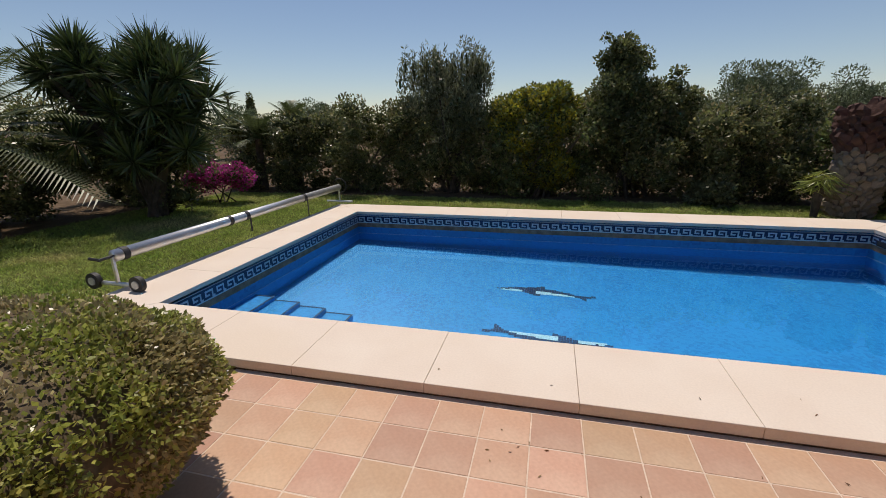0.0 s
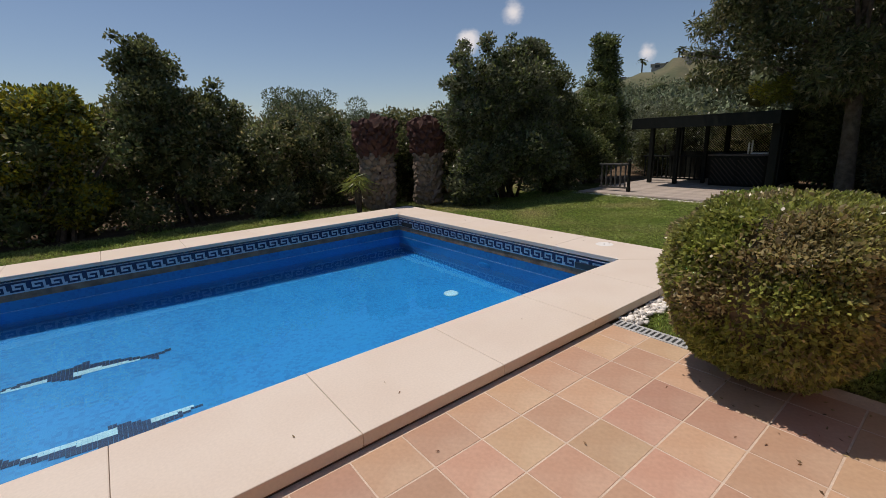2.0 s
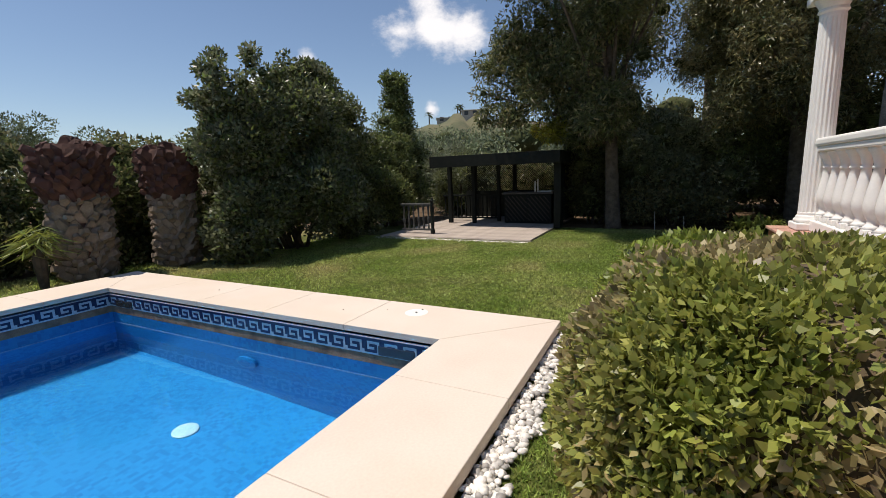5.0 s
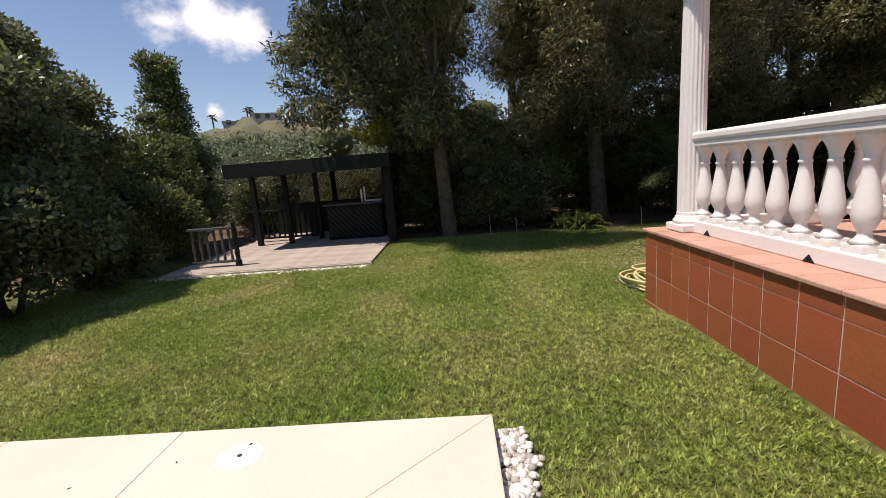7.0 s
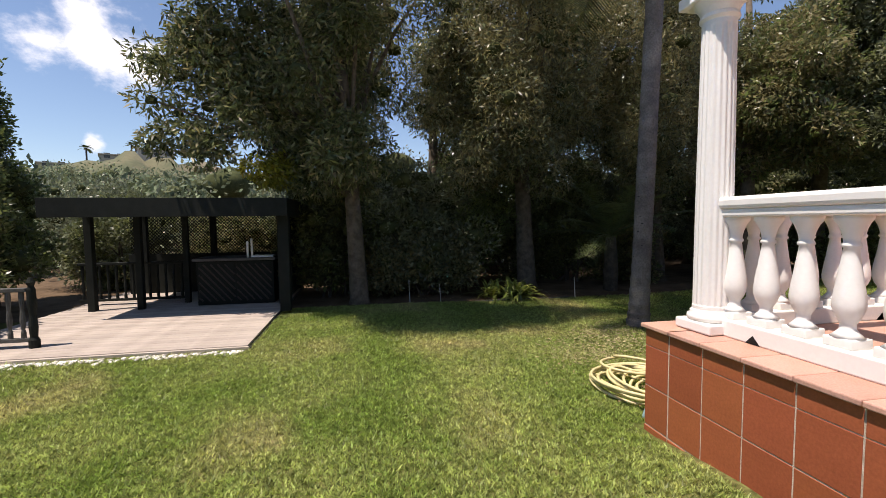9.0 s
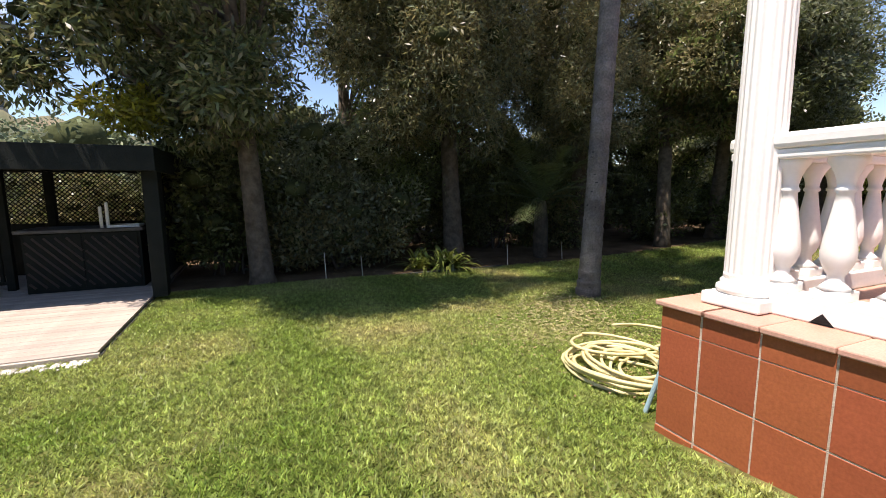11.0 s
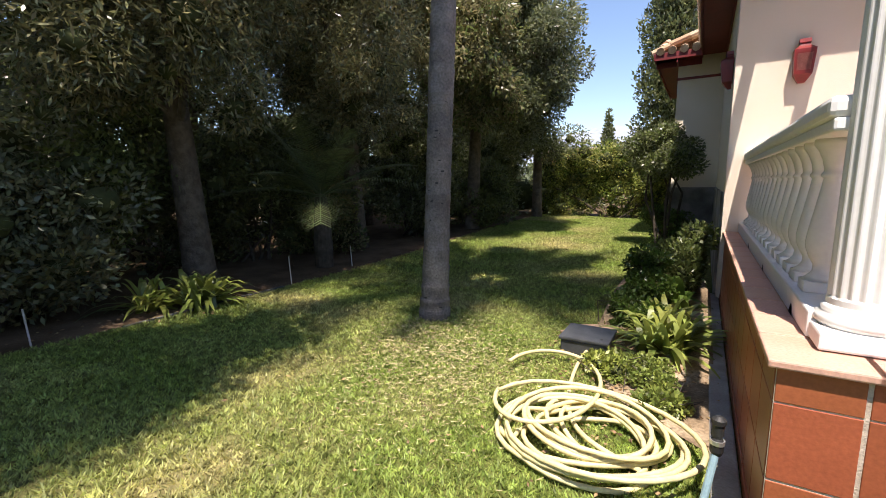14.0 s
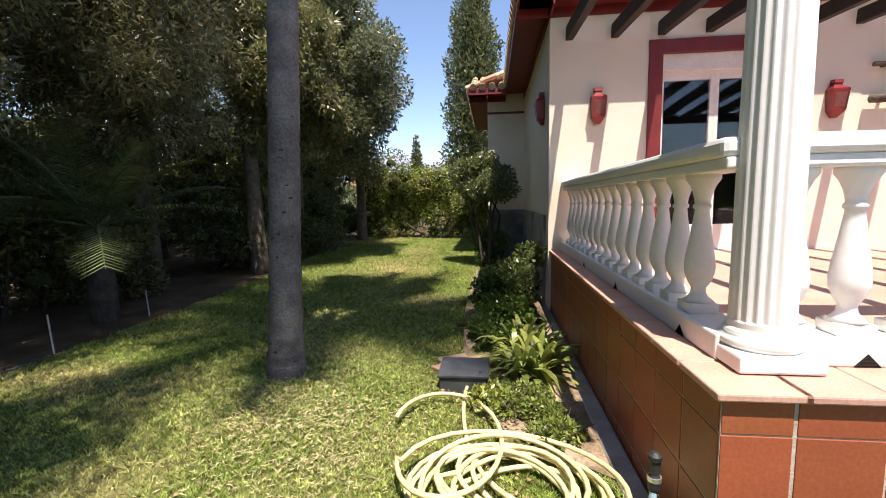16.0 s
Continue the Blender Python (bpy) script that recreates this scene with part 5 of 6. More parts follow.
tree("broadleaf_tree", 17.8, -8.5, 7.0, 0.2, (0, 0), np.vstack([cluster(17.6, -8.2, 5.0, 2.0, 2.8, 2.6, 50, 0.75, 107)]), 22000, 0.14, 0.05, "dark_leaf", "tall dark tree in the second row", limbs=8, group=T)

for k, (x, y, h, w) in enumerate(((15.2, 4.0 - 0.9, 3.0, 0.9), (14.9, 1.0, 3.0, 1.0), (16.2, -0.3, 3.6, 1.3), (15.9, -3.2, 3.4, 1.2), (16.4, -5.5, 3.4, 1.3), (15.6, -8.0, 3.4, 1.3), (14.9, -11.2, 3.2, 1.2), (17.6, 1.6, 2.8, 1.3), (18.2, -2.0, 3.6, 1.4), (18.0, -6.5, 3.8, 1.5), (18.2, 9.6, 3.2, 1.4))):
    shrub("underwood_shrub", cluster(x, y, h * 0.5, w, 1.2, h * 0.5, 34, 0.5, 140 + k), 9000, 0.11, 0.045, ("dark_leaf", "olive_leaf", "mid_leaf")[k % 3], "tall shaded underwood filling the gaps between trunks", stems=7, group="underwood shrubs", trunk=0.03, core=0.35)
shrub("boundary_shrub", np.vstack([cluster(-11.9, 6.6, 0.9, 0.8, 1.5, 0.9, 24, 0.42, 161), cluster(-12.4, 4.2, 1.0, 0.8, 1.5, 0.9, 24, 0.42, 162)]), 14000, 0.11, 0.05, "dark_leaf", "dark shrubs closing the far side of the lawn", stems=6, group=H)
hedgerow(-14.6, -12.2, 6.5, 3.2, 9000, "dark_leaf", 21, 3.0, "dense dark boundary planting behind the palms")

tree("broadleaf_tree", 16.4, -14.2, 8.0, 0.2, (0, 0), np.vstack([cluster(16.4, -14.0, 4.8, 2.2, 1.8, 3.4, 64, 0.7, 108)]), 30000, 0.15, 0.05, "dark_leaf", "tall dark tree behind the far end of the border", limbs=8, group=T, second="olive_leaf")
tree("broadleaf_tree", 14.0, -6.8, 7.5, 0.16, (0.2, 0), np.vstack([cluster(13.6, -7.0, 4.6, 1.4, 1.2, 1.8, 36, 0.55, 109), cluster(12.8, -7.2, 3.3, 0.8, 0.8, 0.5, 14, 0.36, 110)]), 26000, 0.14, 0.045, "brown_leaf", "tall tree with drooping brownish foliage", limbs=9, rise=-0.3, group=T, second="mid_leaf")
tree("broadleaf_tree", 18.4, 3.4, 8.0, 0.2, (0, 0), np.vstack([cluster(18.4, 3.4, 5.4, 1.6, 1.5, 2.8, 52, 0.65, 111)]), 24000, 0.15, 0.05, "dark_leaf", "tall dark tree in the second row", limbs=8, group=T, second="brown_leaf")
back = []
for k in range(60):
    back.append((rng.uniform(15.4, 21.0), -16.5 + rng.normal() * 0.7, rng.uniform(0.4, 4.2), 0.95, 0.95, 0.85))
shrub("back_thicket", back, 14000, 0.17, 0.07, "dark_leaf", "dense shaded thicket at the far end of the trees", "thicket", 6, "", 0.06, second="olive_leaf", core=0.7)
back = []
for k in range(110):
    back.append((20.6 + rng.normal() * 0.7, rng.uniform(-16.0, 4.0), rng.uniform(0.4, 3.8), 0.95, 1.0, 0.85))
shrub("back_thicket", back, 24000, 0.17, 0.07, "brown_leaf", "dense shaded thicket closing the view behind the trees", "thicket", 8, "", 0.06, second="dark_leaf", core=0.7)

# tall cypress behind the wing, small ones far off
shrub("cypress", [(9.75 + 0.15 * math.sin(2.1 * k), -17.0 + 0.15 * math.cos(2.1 * k), 1 + 0.62 * k, 1.35 - 0.02 * k - (0.16 * (k - 11) if k > 11 else 0), 1.2, 0.8) for k in range(17)], 26000, 0.16, 0.08, "dark_leaf", "tall dense dark green cypress", "tree", 2, trunk=0.12, out=0.4, rise=0.8)
shrub("cypress", [(16.2, -40.0, 0.8 + 0.7 * k, 1.3 - 0.12 * k, 1.3 - 0.12 * k, 0.8) for k in range(10)], 6000, 0.3, 0.12, "dark_leaf", "small dark conifer far beyond the hedge", "tree", 2, trunk=0.12)
shrub("cypress", [(-30.9, 40.0, 0.6 + 0.45 * k, 0.75 - 0.05 * k, 0.75 - 0.05 * k, 0.6) for k in range(10)], 3500, 0.25, 0.12, "dark_leaf", "distant dark cypress on the skyline", "tree", 2, trunk=0.1)
# far clipped hedge closing the side lawn
hb = []
for k in range(90):
    hb.append((8.4 + rng.random() * 5.4, -14.6 + rng.normal() * 0.3, rng.uniform(0.3, 2.55), 0.48, 0.42, 0.45))
shrub("boundary_hedge", hb, 36000, 0.09, 0.055, "box_leaf", "clipped green hedge across the end of the side lawn", "hedge", 5, H, second="bright_leaf")
shrub("garden_shrub", cluster(9.15, -8.0, 1.95, 0.62, 0.55, 0.5, 16, 0.3, 120), 9000, 0.07, 0.04, "mid_leaf", "small round-headed tree against the house wall", "tree", 6, trunk=0.035, second="olive_leaf")
shrub("garden_shrub", cluster(9.1, -8.2, 0.4, 0.4, 0.6, 0.35, 10, 0.25, 121), 3500, 0.06, 0.035, "bright_leaf", "low shrub at the foot of the house wall", stems=3, trunk=0.02)

# ---- palms ----


def frond(base, direction, length, droop, leaflet, width, vs, fs, pairs=34):
    """Collects the leaflets of one feather frond; returns the rib's points."""
    d = Vector(direction).normalized()
    pts = []
    for k in range(9):
        t = k / 8
        pts.append(Vector(base) + d * length * t - Vector((0, 0, droop * length * t * t)))
    for k in range(pairs):
        t = 0.12 + 0.88 * k / pairs
        p = Vector(base) + d * length * t - Vector((0, 0, droop * length * t * t))
        tan = (d - Vector((0, 0, 2 * droop * t))).normalized()
        side = tan.cross(Vector((0, 0, 1))).normalized()
        ll = leaflet * (0.5 + 0.9 * math.sin(math.pi * min(1, 0.12 + 0.85 * t)))
        for s in (-1, 1):
            e = p + (side * s * 0.85 + tan * 0.65 + Vector((0, 0, 0.12))).normalized() * ll - Vector((0, 0, 0.25 * ll))
            w = tan * width
            i = len(vs)
            vs.extend([p - w, p + w, e])
            fs.append((i, i + 1, i + 2))
    return pts


def feather_crown(parent, x, y, z, count, length, leaflet, width, seed, mat_="palm_leaf", up=(0.0, 1.2), droop=0.35, pairs=34):
    r = np.random.default_rng(seed)
    vs, fs = [], []
    for k in range(count):
        a = 2.399 * k + r.normal() * 0.15
        el = up[0] + (up[1] - up[0]) * (k / count) ** 0.8
        pts = frond((x, y, z), (math.cos(a) * math.cos(el), math.sin(a) * math.cos(el), math.sin(el)), length * r.uniform(0.85, 1.1), droop, leaflet * r.uniform(0.85, 1.15), width, vs, fs, pairs)
        part("frond_rib", tube(pts, [0.02, 0.018, 0.016, 0.014, 0.012, 0.01, 0.008, 0.006, 0.003], 5), M["palm_leaf"], parent)
    raw("foliage", vs, fs, M[mat_], parent)


# slim ringed palm on the lawn
tp = thing("palm_tree", 10.85, -1.6, float(ground_z(10.85, -1.6)), "slender palm with smooth grey ringed trunk on the lawn", "palm tree")
rp = random.Random(12)
rows_, zt = [], -0.1
while zt < 6.3:
    r_ = 0.138 - 0.004 * zt + 0.034 * math.exp(-max(0.0, zt) / 0.30)
    r_ *= 1 + rp.uniform(-0.015, 0.015)
    h_ = rp.uniform(0.09, 0.24)
    rows_ += [(r_ * 1.01, zt), (r_ * 0.965, zt + 0.010), (r_ * 0.99, zt + h_ * 0.6), (r_ * 1.008, zt + h_ - 0.012)]
    zt += h_
stem = lathe(rows_, 10.85, -1.6, 28)
for q in stem.verts:
    q.co.x -= 0.05 * max(0.0, q.co.z)
part("trunk", stem, M["palm_bark"], tp, smooth=True)
for k in range(20):
    a, z_ = rp.uniform(0.6, 2.6), rp.uniform(0.0, 1.0) ** 1.6 * 2.2
    r_ = 0.137 - 0.004 * z_ + 0.034 * math.exp(-max(0.0, z_) / 0.30)
    w_, h_ = rp.uniform(0.005, 0.018), rp.uniform(0.004, 0.009)
    part("bark_scar", box(-w_, -0.006, -h_, w_, 0.003, h_, 0.003), M["black"], tp).matrix_basis = pose(10.85 - 0.05 * z_ + r_ * math.cos(a), -1.6 + r_ * math.sin(a), z_, 0, rp.uniform(-30, 30), math.degrees(a) - 90)
feather_crown(tp, 10.54, -1.6, 6.2, 34, 3.6, 0.65, 0.022, 5, up=(0.0, 1.1), droop=0.28, pairs=62)

# feather palm in the shade under the trees
sp2 = thing("palm_tree", 14.3, -3.3, float(ground_z(14.3, -3.3)), "shaded young feather palm under the trees", "palm tree")
part("trunk", lathe([(0.16, -0.1), (0.17, 0.3), (0.14, 0.9), (0.1, 1.2)], 14.3, -3.3, 14), M["dark_bark"], sp2)
feather_crown(sp2, 14.3, -3.3, 1.2, 18, 2.2, 0.4, 0.014, 6, up=(0.1, 1.25))

# date palm at the far side of the lawn
dp = thing("palm_tree", -11.3, 5.2, -0.03, "date palm with arching grey-green fronds", "palm tree")
part("trunk", lathe([(0.3, -0.1), (0.32, 0.5), (0.28, 1.4), (0.2, 1.9)], -11.3, 5.2, 16), M["dark_bark"], dp)
feather_crown(dp, -11.3, 5.2, 1.9, 34, 3.0, 0.45, 0.022, 7, "palm_leaf", (-0.05, 1.35), 0.3)
for k, (x, y, z, r_) in enumerate(((11.9, 10.8, 3.9, 1.2), (-8.9, 12.6, 2.0, 1.2), (-9.8, 11.9, 1.6, 1.2), (-22.6, 40, 3.2, 1.2), (-33.5, 40, 4.6, 1.3))):
    p_ = thing("palm_tree", x, y, -0.03, "palm crown rising behind the shrubs", "palm tree")
    part("trunk", lathe([(0.14, -0.1), (0.12, z * 0.5), (0.1, z)], x, y, 10), M["dark_bark"], p_)
    feather_crown(p_, x, y, z, 16, r_, 0.32, 0.012, 40 + k, "palm_leaf", (-0.1, 1.3), 0.3)

# two cut palm stumps, thick with old frond bases


def stump_piece():
    bm = bmesh.new()
    base = [bm.verts.new(v) for v in ((-0.09, 0, -0.07), (0.09, 0, -0.07), (0.075, 0, 0.08), (-0.075, 0, 0.08))]
    tip = [bm.verts.new(v) for v in ((-0.035, 0.12, 0.07), (0.035, 0.12, 0.07), (0.022, 0.09, 0.125), (-0.022, 0.09, 0.125))]
    bm.faces.new(tip)
    for k in range(4):
        bm.faces.new((base[k], base[(k + 1) % 4], tip[(k + 1) % 4], tip[k]))
    bmesh.ops.recalc_face_normals(bm, faces=bm.faces[:])
    ob = finish("frond_base", bm, M["stump"])
    me = ob.data
    bpy.data.objects.remove(ob)
    return me


PIECE = stump_piece()
PIECE_PALE = PIECE.copy()
PIECE_PALE.materials.clear()
PIECE_PALE.materials.append(mat("weathered_frond_base", (0.27, 0.22, 0.17), (0.18, 0.14, 0.10), 7, 0.9, 0.6, 40, vary="object"))


def palm_stump(x, y, h, r0, r1):
    s = thing("palm_stump", x, y, -0.05, "cut palm stump covered with old frond bases, reddish at the top", "palm stump", "cut palms")
    part("core", lathe([(r0 * 0.95, -0.1), (r0 * 0.9, h * 0.5), (r1 * 0.93, h * 0.62), (r1, h * 0.9), (r1 * 0.7, h)], x, y, 20), M["stump"], s)
    rr = random.Random(int(x * 100))
    inv = s.matrix_basis.inverted()
    rows = int(h / 0.125)
    for i in range(rows):
        z = 0.02 + i * (h - 0.1) / rows
        top = z > h * 0.58
        r = r0 * 0.93 if not top else r0 + (r1 - r0) * min(1, (z - h * 0.58) / 0.25)
        n = 13
        for k in range(n):
            a = 2 * math.pi * (k + 0.5 * (i % 2)) / n + rr.uniform(-0.05, 0.05)
            o = new("frond_base", PIECE if top else PIECE_PALE)
            o.parent, o.matrix_parent_inverse = s, inv
            sc = rr.uniform(0.85, 1.45) * (1.15 if top else 1.0)
            o.matrix_basis = pose(x + r * 0.93 * math.cos(a), y + r * 0.93 * math.sin(a), z, rr.uniform(-25, 25), rr.uniform(-22, 22), math.degrees(a) - 90 + rr.uniform(-15, 15)) @ Matrix.Scale(sc, 4)
    for k in range(34):
        a, q = rr.uniform(0, 6.28), rr.uniform(0.1, 0.95)
        o = new("frond_base", PIECE)
        o.parent, o.matrix_parent_inverse = s, inv
        o.matrix_basis = pose(x + r1 * q * math.cos(a), y + r1 * q * math.sin(a), h * (1.0 - 0.10 * q * q) - 0.04, rr.uniform(10, 70), rr.uniform(-20, 20), math.degrees(a) - 90) @ Matrix.Scale(rr.uniform(0.9, 1.6), 4)
    return s


palm_stump(5.42, 10.15, 2.2, 0.37, 0.44)
palm_stump(6.72, 9.75, 2.15, 0.30, 0.36)
tuft = thing("grass_tuft", 4.65, 10.0, -0.03, "tuft of long yellow-green strap leaves by the palm stump", "plant")
n_ = 220
a_ = rng.uniform(0, 2 * np.pi, n_)
d_ = unit(np.stack([np.cos(a_) * 0.5, np.sin(a_) * 0.5, np.full(n_, 0.9)], 1) + rng.normal(size=(n_, 3)) * 0.15)
v_, f_ = leaf_arrays(np.array([4.72, 9.95, 0.75]) + rng.normal(size=(n_, 3)) * 0.10, d_ * np.array([1, 1, rng.choice([1, -0.3])]), 0.6, 0.025)
raw("foliage", v_, f_, M["clivia_leaf"], tuft)
part("crown_base", lathe([(0.06, -0.05), (0.09, 0.4), (0.07, 0.8)], 4.72, 9.97, 10), M["dark_bark"], tuft)

# ---- yuccas and bougainvillea ----
yc = thing("yucca_tree", -9.6, 7.6, -0.03, "many-headed dark yucca tree with spiky rosettes", "yucca")
r = np.random.default_rng(77)
heads = []
for k in range(40):
    u = r.uniform(-1, 1)
    heads.append((-9.75 + 1.75 * u, 7.7 + r.uniform(-0.7, 0.7), 3.4 - 0.4 * u * u + r.uniform(-0.6, 0.2)))
for k in range(22):
    heads.append((-9.6 + r.uniform(-1.5, 1.5), 7.3 + r.uniform(-0.6, 0.6), r.uniform(1.2, 2.6)))
P, D = [], []
for hx_, hy_, hz_ in heads:
    n = 120
    u = unit(r.normal(size=(n, 3)) + np.array([0, 0, 0.55]))
    P.append(np.array([hx_, hy_, hz_]) + u * 0.05)
    D.append(u)
v_, f_ = leaf_arrays(np.vstack(P), np.vstack(D), 0.62, 0.05, 0.1)
raw("foliage", v_, f_, M["yucca_leaf"], yc)
for k in range(9):
    h_ = heads[k * 3]
    part("stem", tube([(-9.6 + 0.12 * math.cos(k * 2), 7.6 + 0.12 * math.sin(k * 2), -0.1), (-9.6 + (h_[0] + 9.6) * 0.4, 7.6, 1.2), h_], [0.13, 0.1, 0.06], 8), M["dark_bark"], yc)
dk = np.vstack([cluster(-9.8, 8.0, 1.3, 1.7, 0.6, 1.1, 36, 0.45, 78)])
shrub("shaded_shrub", dk, 9000, 0.12, 0.05, "dark_leaf", "dark shrub filling the shade under the yucca", stems=5)
bg = np.vstack([cluster(-9.45, 9.5, 0.66, 1.05, 0.4, 0.36, 26, 0.25, 79)])
bs = shrub("bougainvillea", bg, 5200, 0.06, 0.045, "magenta", "magenta flowering bougainvillea bush", stems=5, trunk=0.02, out=0.5, shell=(0.85, 1.08))
crown("leaves", bg, 2600, 0.06, 0.035, M["mid_leaf"], bs, 0.0, shell=(0.6, 0.98))

# ---- pool cover reel ----
reel = thing("pool_cover_reel", -5.6, 6.2, 0.1, "aluminium pool cover reel with black straps and small wheels", "cover reel")
RX, RZ = -5.73, 0.51
part("roller", tube([(RX, 3.38, RZ), (RX, 9.2, RZ + 0.0)], 0.075, 20), M["metal"], reel, smooth=True)
for y in (3.5, 5.35, 5.75, 7.6):
    part("strap", tube([(RX, y - 0.04, RZ), (RX, y + 0.04, RZ)], 0.083, 20), M["black"], reel, "black strap wound on the roller")
for y, l_ in ((5.8, 0.28), (7.65, 0.6)):
    part("strap_end", box(RX + 0.06, y - 0.02, max(0.11, RZ - l_), RX + 0.068, y + 0.02, RZ, 0.002), M["black"], reel)
for y in (3.36, 9.22):
    part("leg", box(RX - 0.018, y - 0.018, 0.16, RX + 0.018, y + 0.018, RZ, 0.005), M["metal"], reel)
    part("foot", tube([(RX - 0.34, y, 0.16), (RX + 0.34, y, 0.16)], 0.028, 10), M["metal"], reel)
part("crank", tube([(RX, 3.38, RZ), (RX, 3.2, RZ), (RX - 0.12, 3.18, RZ + 0.02)], 0.018, 8), M["black"], reel)
for dx in (-0.33, 0.33):
    w = part("wheel", tube([(RX + dx, 3.30, 0.19), (RX + dx, 3.36, 0.19)], 0.10, 24), M["black"], reel)
    part("hub", tube([(RX + dx, 3.288, 0.19), (RX + dx, 3.366, 0.19)], 0.05, 16), M["grate"], w)
ring = [(RX + 0.17 * math.cos(a), 9.28, RZ + 0.03 + 0.17 * math.sin(a)) for a in np.linspace(0, 2 * np.pi, 25)]
part("hand_wheel", tube(ring, 0.012, 6), M["black"], reel)

# ---- things by the terrace corner ----
hose = thing("garden_hose", 8.95, -0.35, -0.16, "long pale yellow garden hose in a loose coil on the grass", "garden hose")
r = random.Random(4)
pts = []
for k in range(11 * 26):
    a = 2 * math.pi * k / 26
    loop = k / 26
    rad = 0.34 + 0.10 * math.sin(loop * 1.9) + 0.05 * math.sin(loop * 5.1 + a * 0.5) + (0.10 if loop > 9 else 0)
    cxh, cyh = 8.92 + 0.07 * math.sin(loop * 2.3), -0.30 + 0.08 * math.cos(loop * 1.7)
    x, y = cxh + rad * 1.12 * math.cos(a), cyh + rad * 1.0 * math.sin(a)
    pts.append((x, y, float(ground_z(x, y)) + 0.03 + 0.010 * loop + 0.025 * math.sin(a * 1.5 + loop)))
for t in np.linspace(0, 1, 30)[1:]:
    a = 2 * math.pi * t
    x, y = 9.25 + 0.10 * t + 0.34 * math.cos(a) - 0.0, -0.55 + 0.55 * math.sin(a) - 0.35 * t
    pts.append((x, y, float(ground_z(x, y)) + 0.12 + 0.03 * math.sin(6 * t)))
part("tube", tube(pts, 0.0155, 8), M["hose"], hose, smooth=True)
lead = [(8.62 + 0.55 * math.sin(t * 2.2) + 0.1 * t, -0.1 - 1.5 * t + 0.25 * math.sin(t * 5), -0.11 + 0.02 * math.sin(9 * t)) for t in np.linspace(0, 1, 24)]
part("tail", tube(lead, 0.0155, 8), M["hose"], hose, smooth=True)

tap = thing("standpipe", 8.32, 0.05, -0.17, "pale blue standpipe with black and steel tap head", "standpipe")
part("pipe", tube([(8.36, 0.12, -0.2), (8.30, 0.03, 0.20)], 0.017, 10), M["pipe"], tap)
part("tap_head", lathe([(0.02, 0.17), (0.028, 0.19), (0.028, 0.24), (0.02, 0.255), (0.024, 0.27), (0.024, 0.32), (0.03, 0.325), (0.03, 0.345), (0.012, 0.36)], 8.30, 0.03, 14), M["black"], tap)
part("collar", lathe([(0.031, 0.225), (0.031, 0.245)], 8.30, 0.03, 14), M["metal"], tap, "steel collar")

bx = thing("irrigation_box", 9.27, -1.8, -0.2, "dark grey plastic irrigation valve box with lid", "valve box")
part("body", box(9.06, -1.98, -0.26, 9.47, -1.58, -0.01, 0.015), M["box"], bx)
part("lid", box(9.045, -1.995, -0.012, 9.485, -1.565, 0.018, 0.008), M["box"], bx)
part("lid_screw", lathe([(0.012, 0.016), (0.012, 0.022)], 9.12, -1.64, 8), M["black"], bx)
for k, (x, y, s, rz) in enumerate(((9.42, -2.32, 0.15, 20), (9.15, -2.36, 0.13, -10), (9.5, -2.05, 0.08, 40))):
    br = thing("paving_brick", x, y, -0.2, "broken terracotta brick beside the valve box", "brick", "loose bricks")
    part("piece", box(-s, -0.07, -0.05, s, 0.07, 0.03, 0.01), M["terra"], br).matrix_basis = pose(x, y, float(ground_z(x, y)) + 0.02, 4, 3, rz)

kb = thing("kerb_strip", 8.3, -2, -0.2, "grey concrete kerb along the foot of the terrace", "kerb", kind="structure")
part("strip", box(8.165, FY - 0.2, -0.3, 8.30, 0.05, -0.135, 0.015), M["concrete"], kb)
fs_ = thing("foot_strip", 6, 0.3, -0.2, "pale mortar strip along the foot of the terrace", "kerb", kind="structure")
part("strip", box(3.9, 0.262, -0.3, 8.24, 0.34, -0.135, 0.01), M["joint"], fs_)


def strap_plant(x, y, n, length, width, material, label, up=0.9, spread=0.10):
    z = float(ground_z(x, y))
    t = thing("strap_leaf_plant", x, y, z, label, "plant", "strap-leaved plants")
    vs, fs = [], []
    rr = np.random.default_rng(int(abs(x * 50 + y * 90)))
    for k in range(n):
        a = rr.uniform(0, 2 * math.pi)
        d = Vector((math.cos(a), math.sin(a), 0))
        side = Vector((-d.y, d.x, 0))
        L, el = length * rr.uniform(0.6, 1.15), rr.uniform(0.35, 1.35)
        b = Vector((x + rr.normal() * spread, y + rr.normal() * spread, z))
        i = len(vs)
        for q in range(6):
            s = q / 5
            w = width * (0.55 + 0.6 * math.sin(math.pi * min(1, 0.25 + s * 0.75))) * (1 - s ** 4 * 0.95)
            p = b + d * L * s * math.cos(el) + Vector((0, 0, L * up * (s * math.sin(el) - 0.45 * s * s * s)))
            vs.extend([p - side * w / 2, p + side * w / 2])
            if q:
                j = i + 2 * q
                fs.append((j - 2, j - 1, j + 1, j))
    raw("leaves", vs, fs, M[material], t)
    part("crown_base", lathe([(0.06, z - 0.03), (0.08, z + 0.04), (0.03, z + 0.1)], x, y, 10), M["bright_leaf"], t)
    return t


strap_plant(8.66, -2.1, 110, 0.72, 0.06, "clivia_leaf", "clump of yellow-green strap leaves in the side bed")
strap_plant(8.6, -2.6, 100, 0.70, 0.06, "clivia_leaf", "clump of yellow-green strap leaves in the side bed")
strap_plant(13.85, -0.75, 110, 0.85, 0.07, "clivia_leaf", "clump of strap leaves in the shaded border")
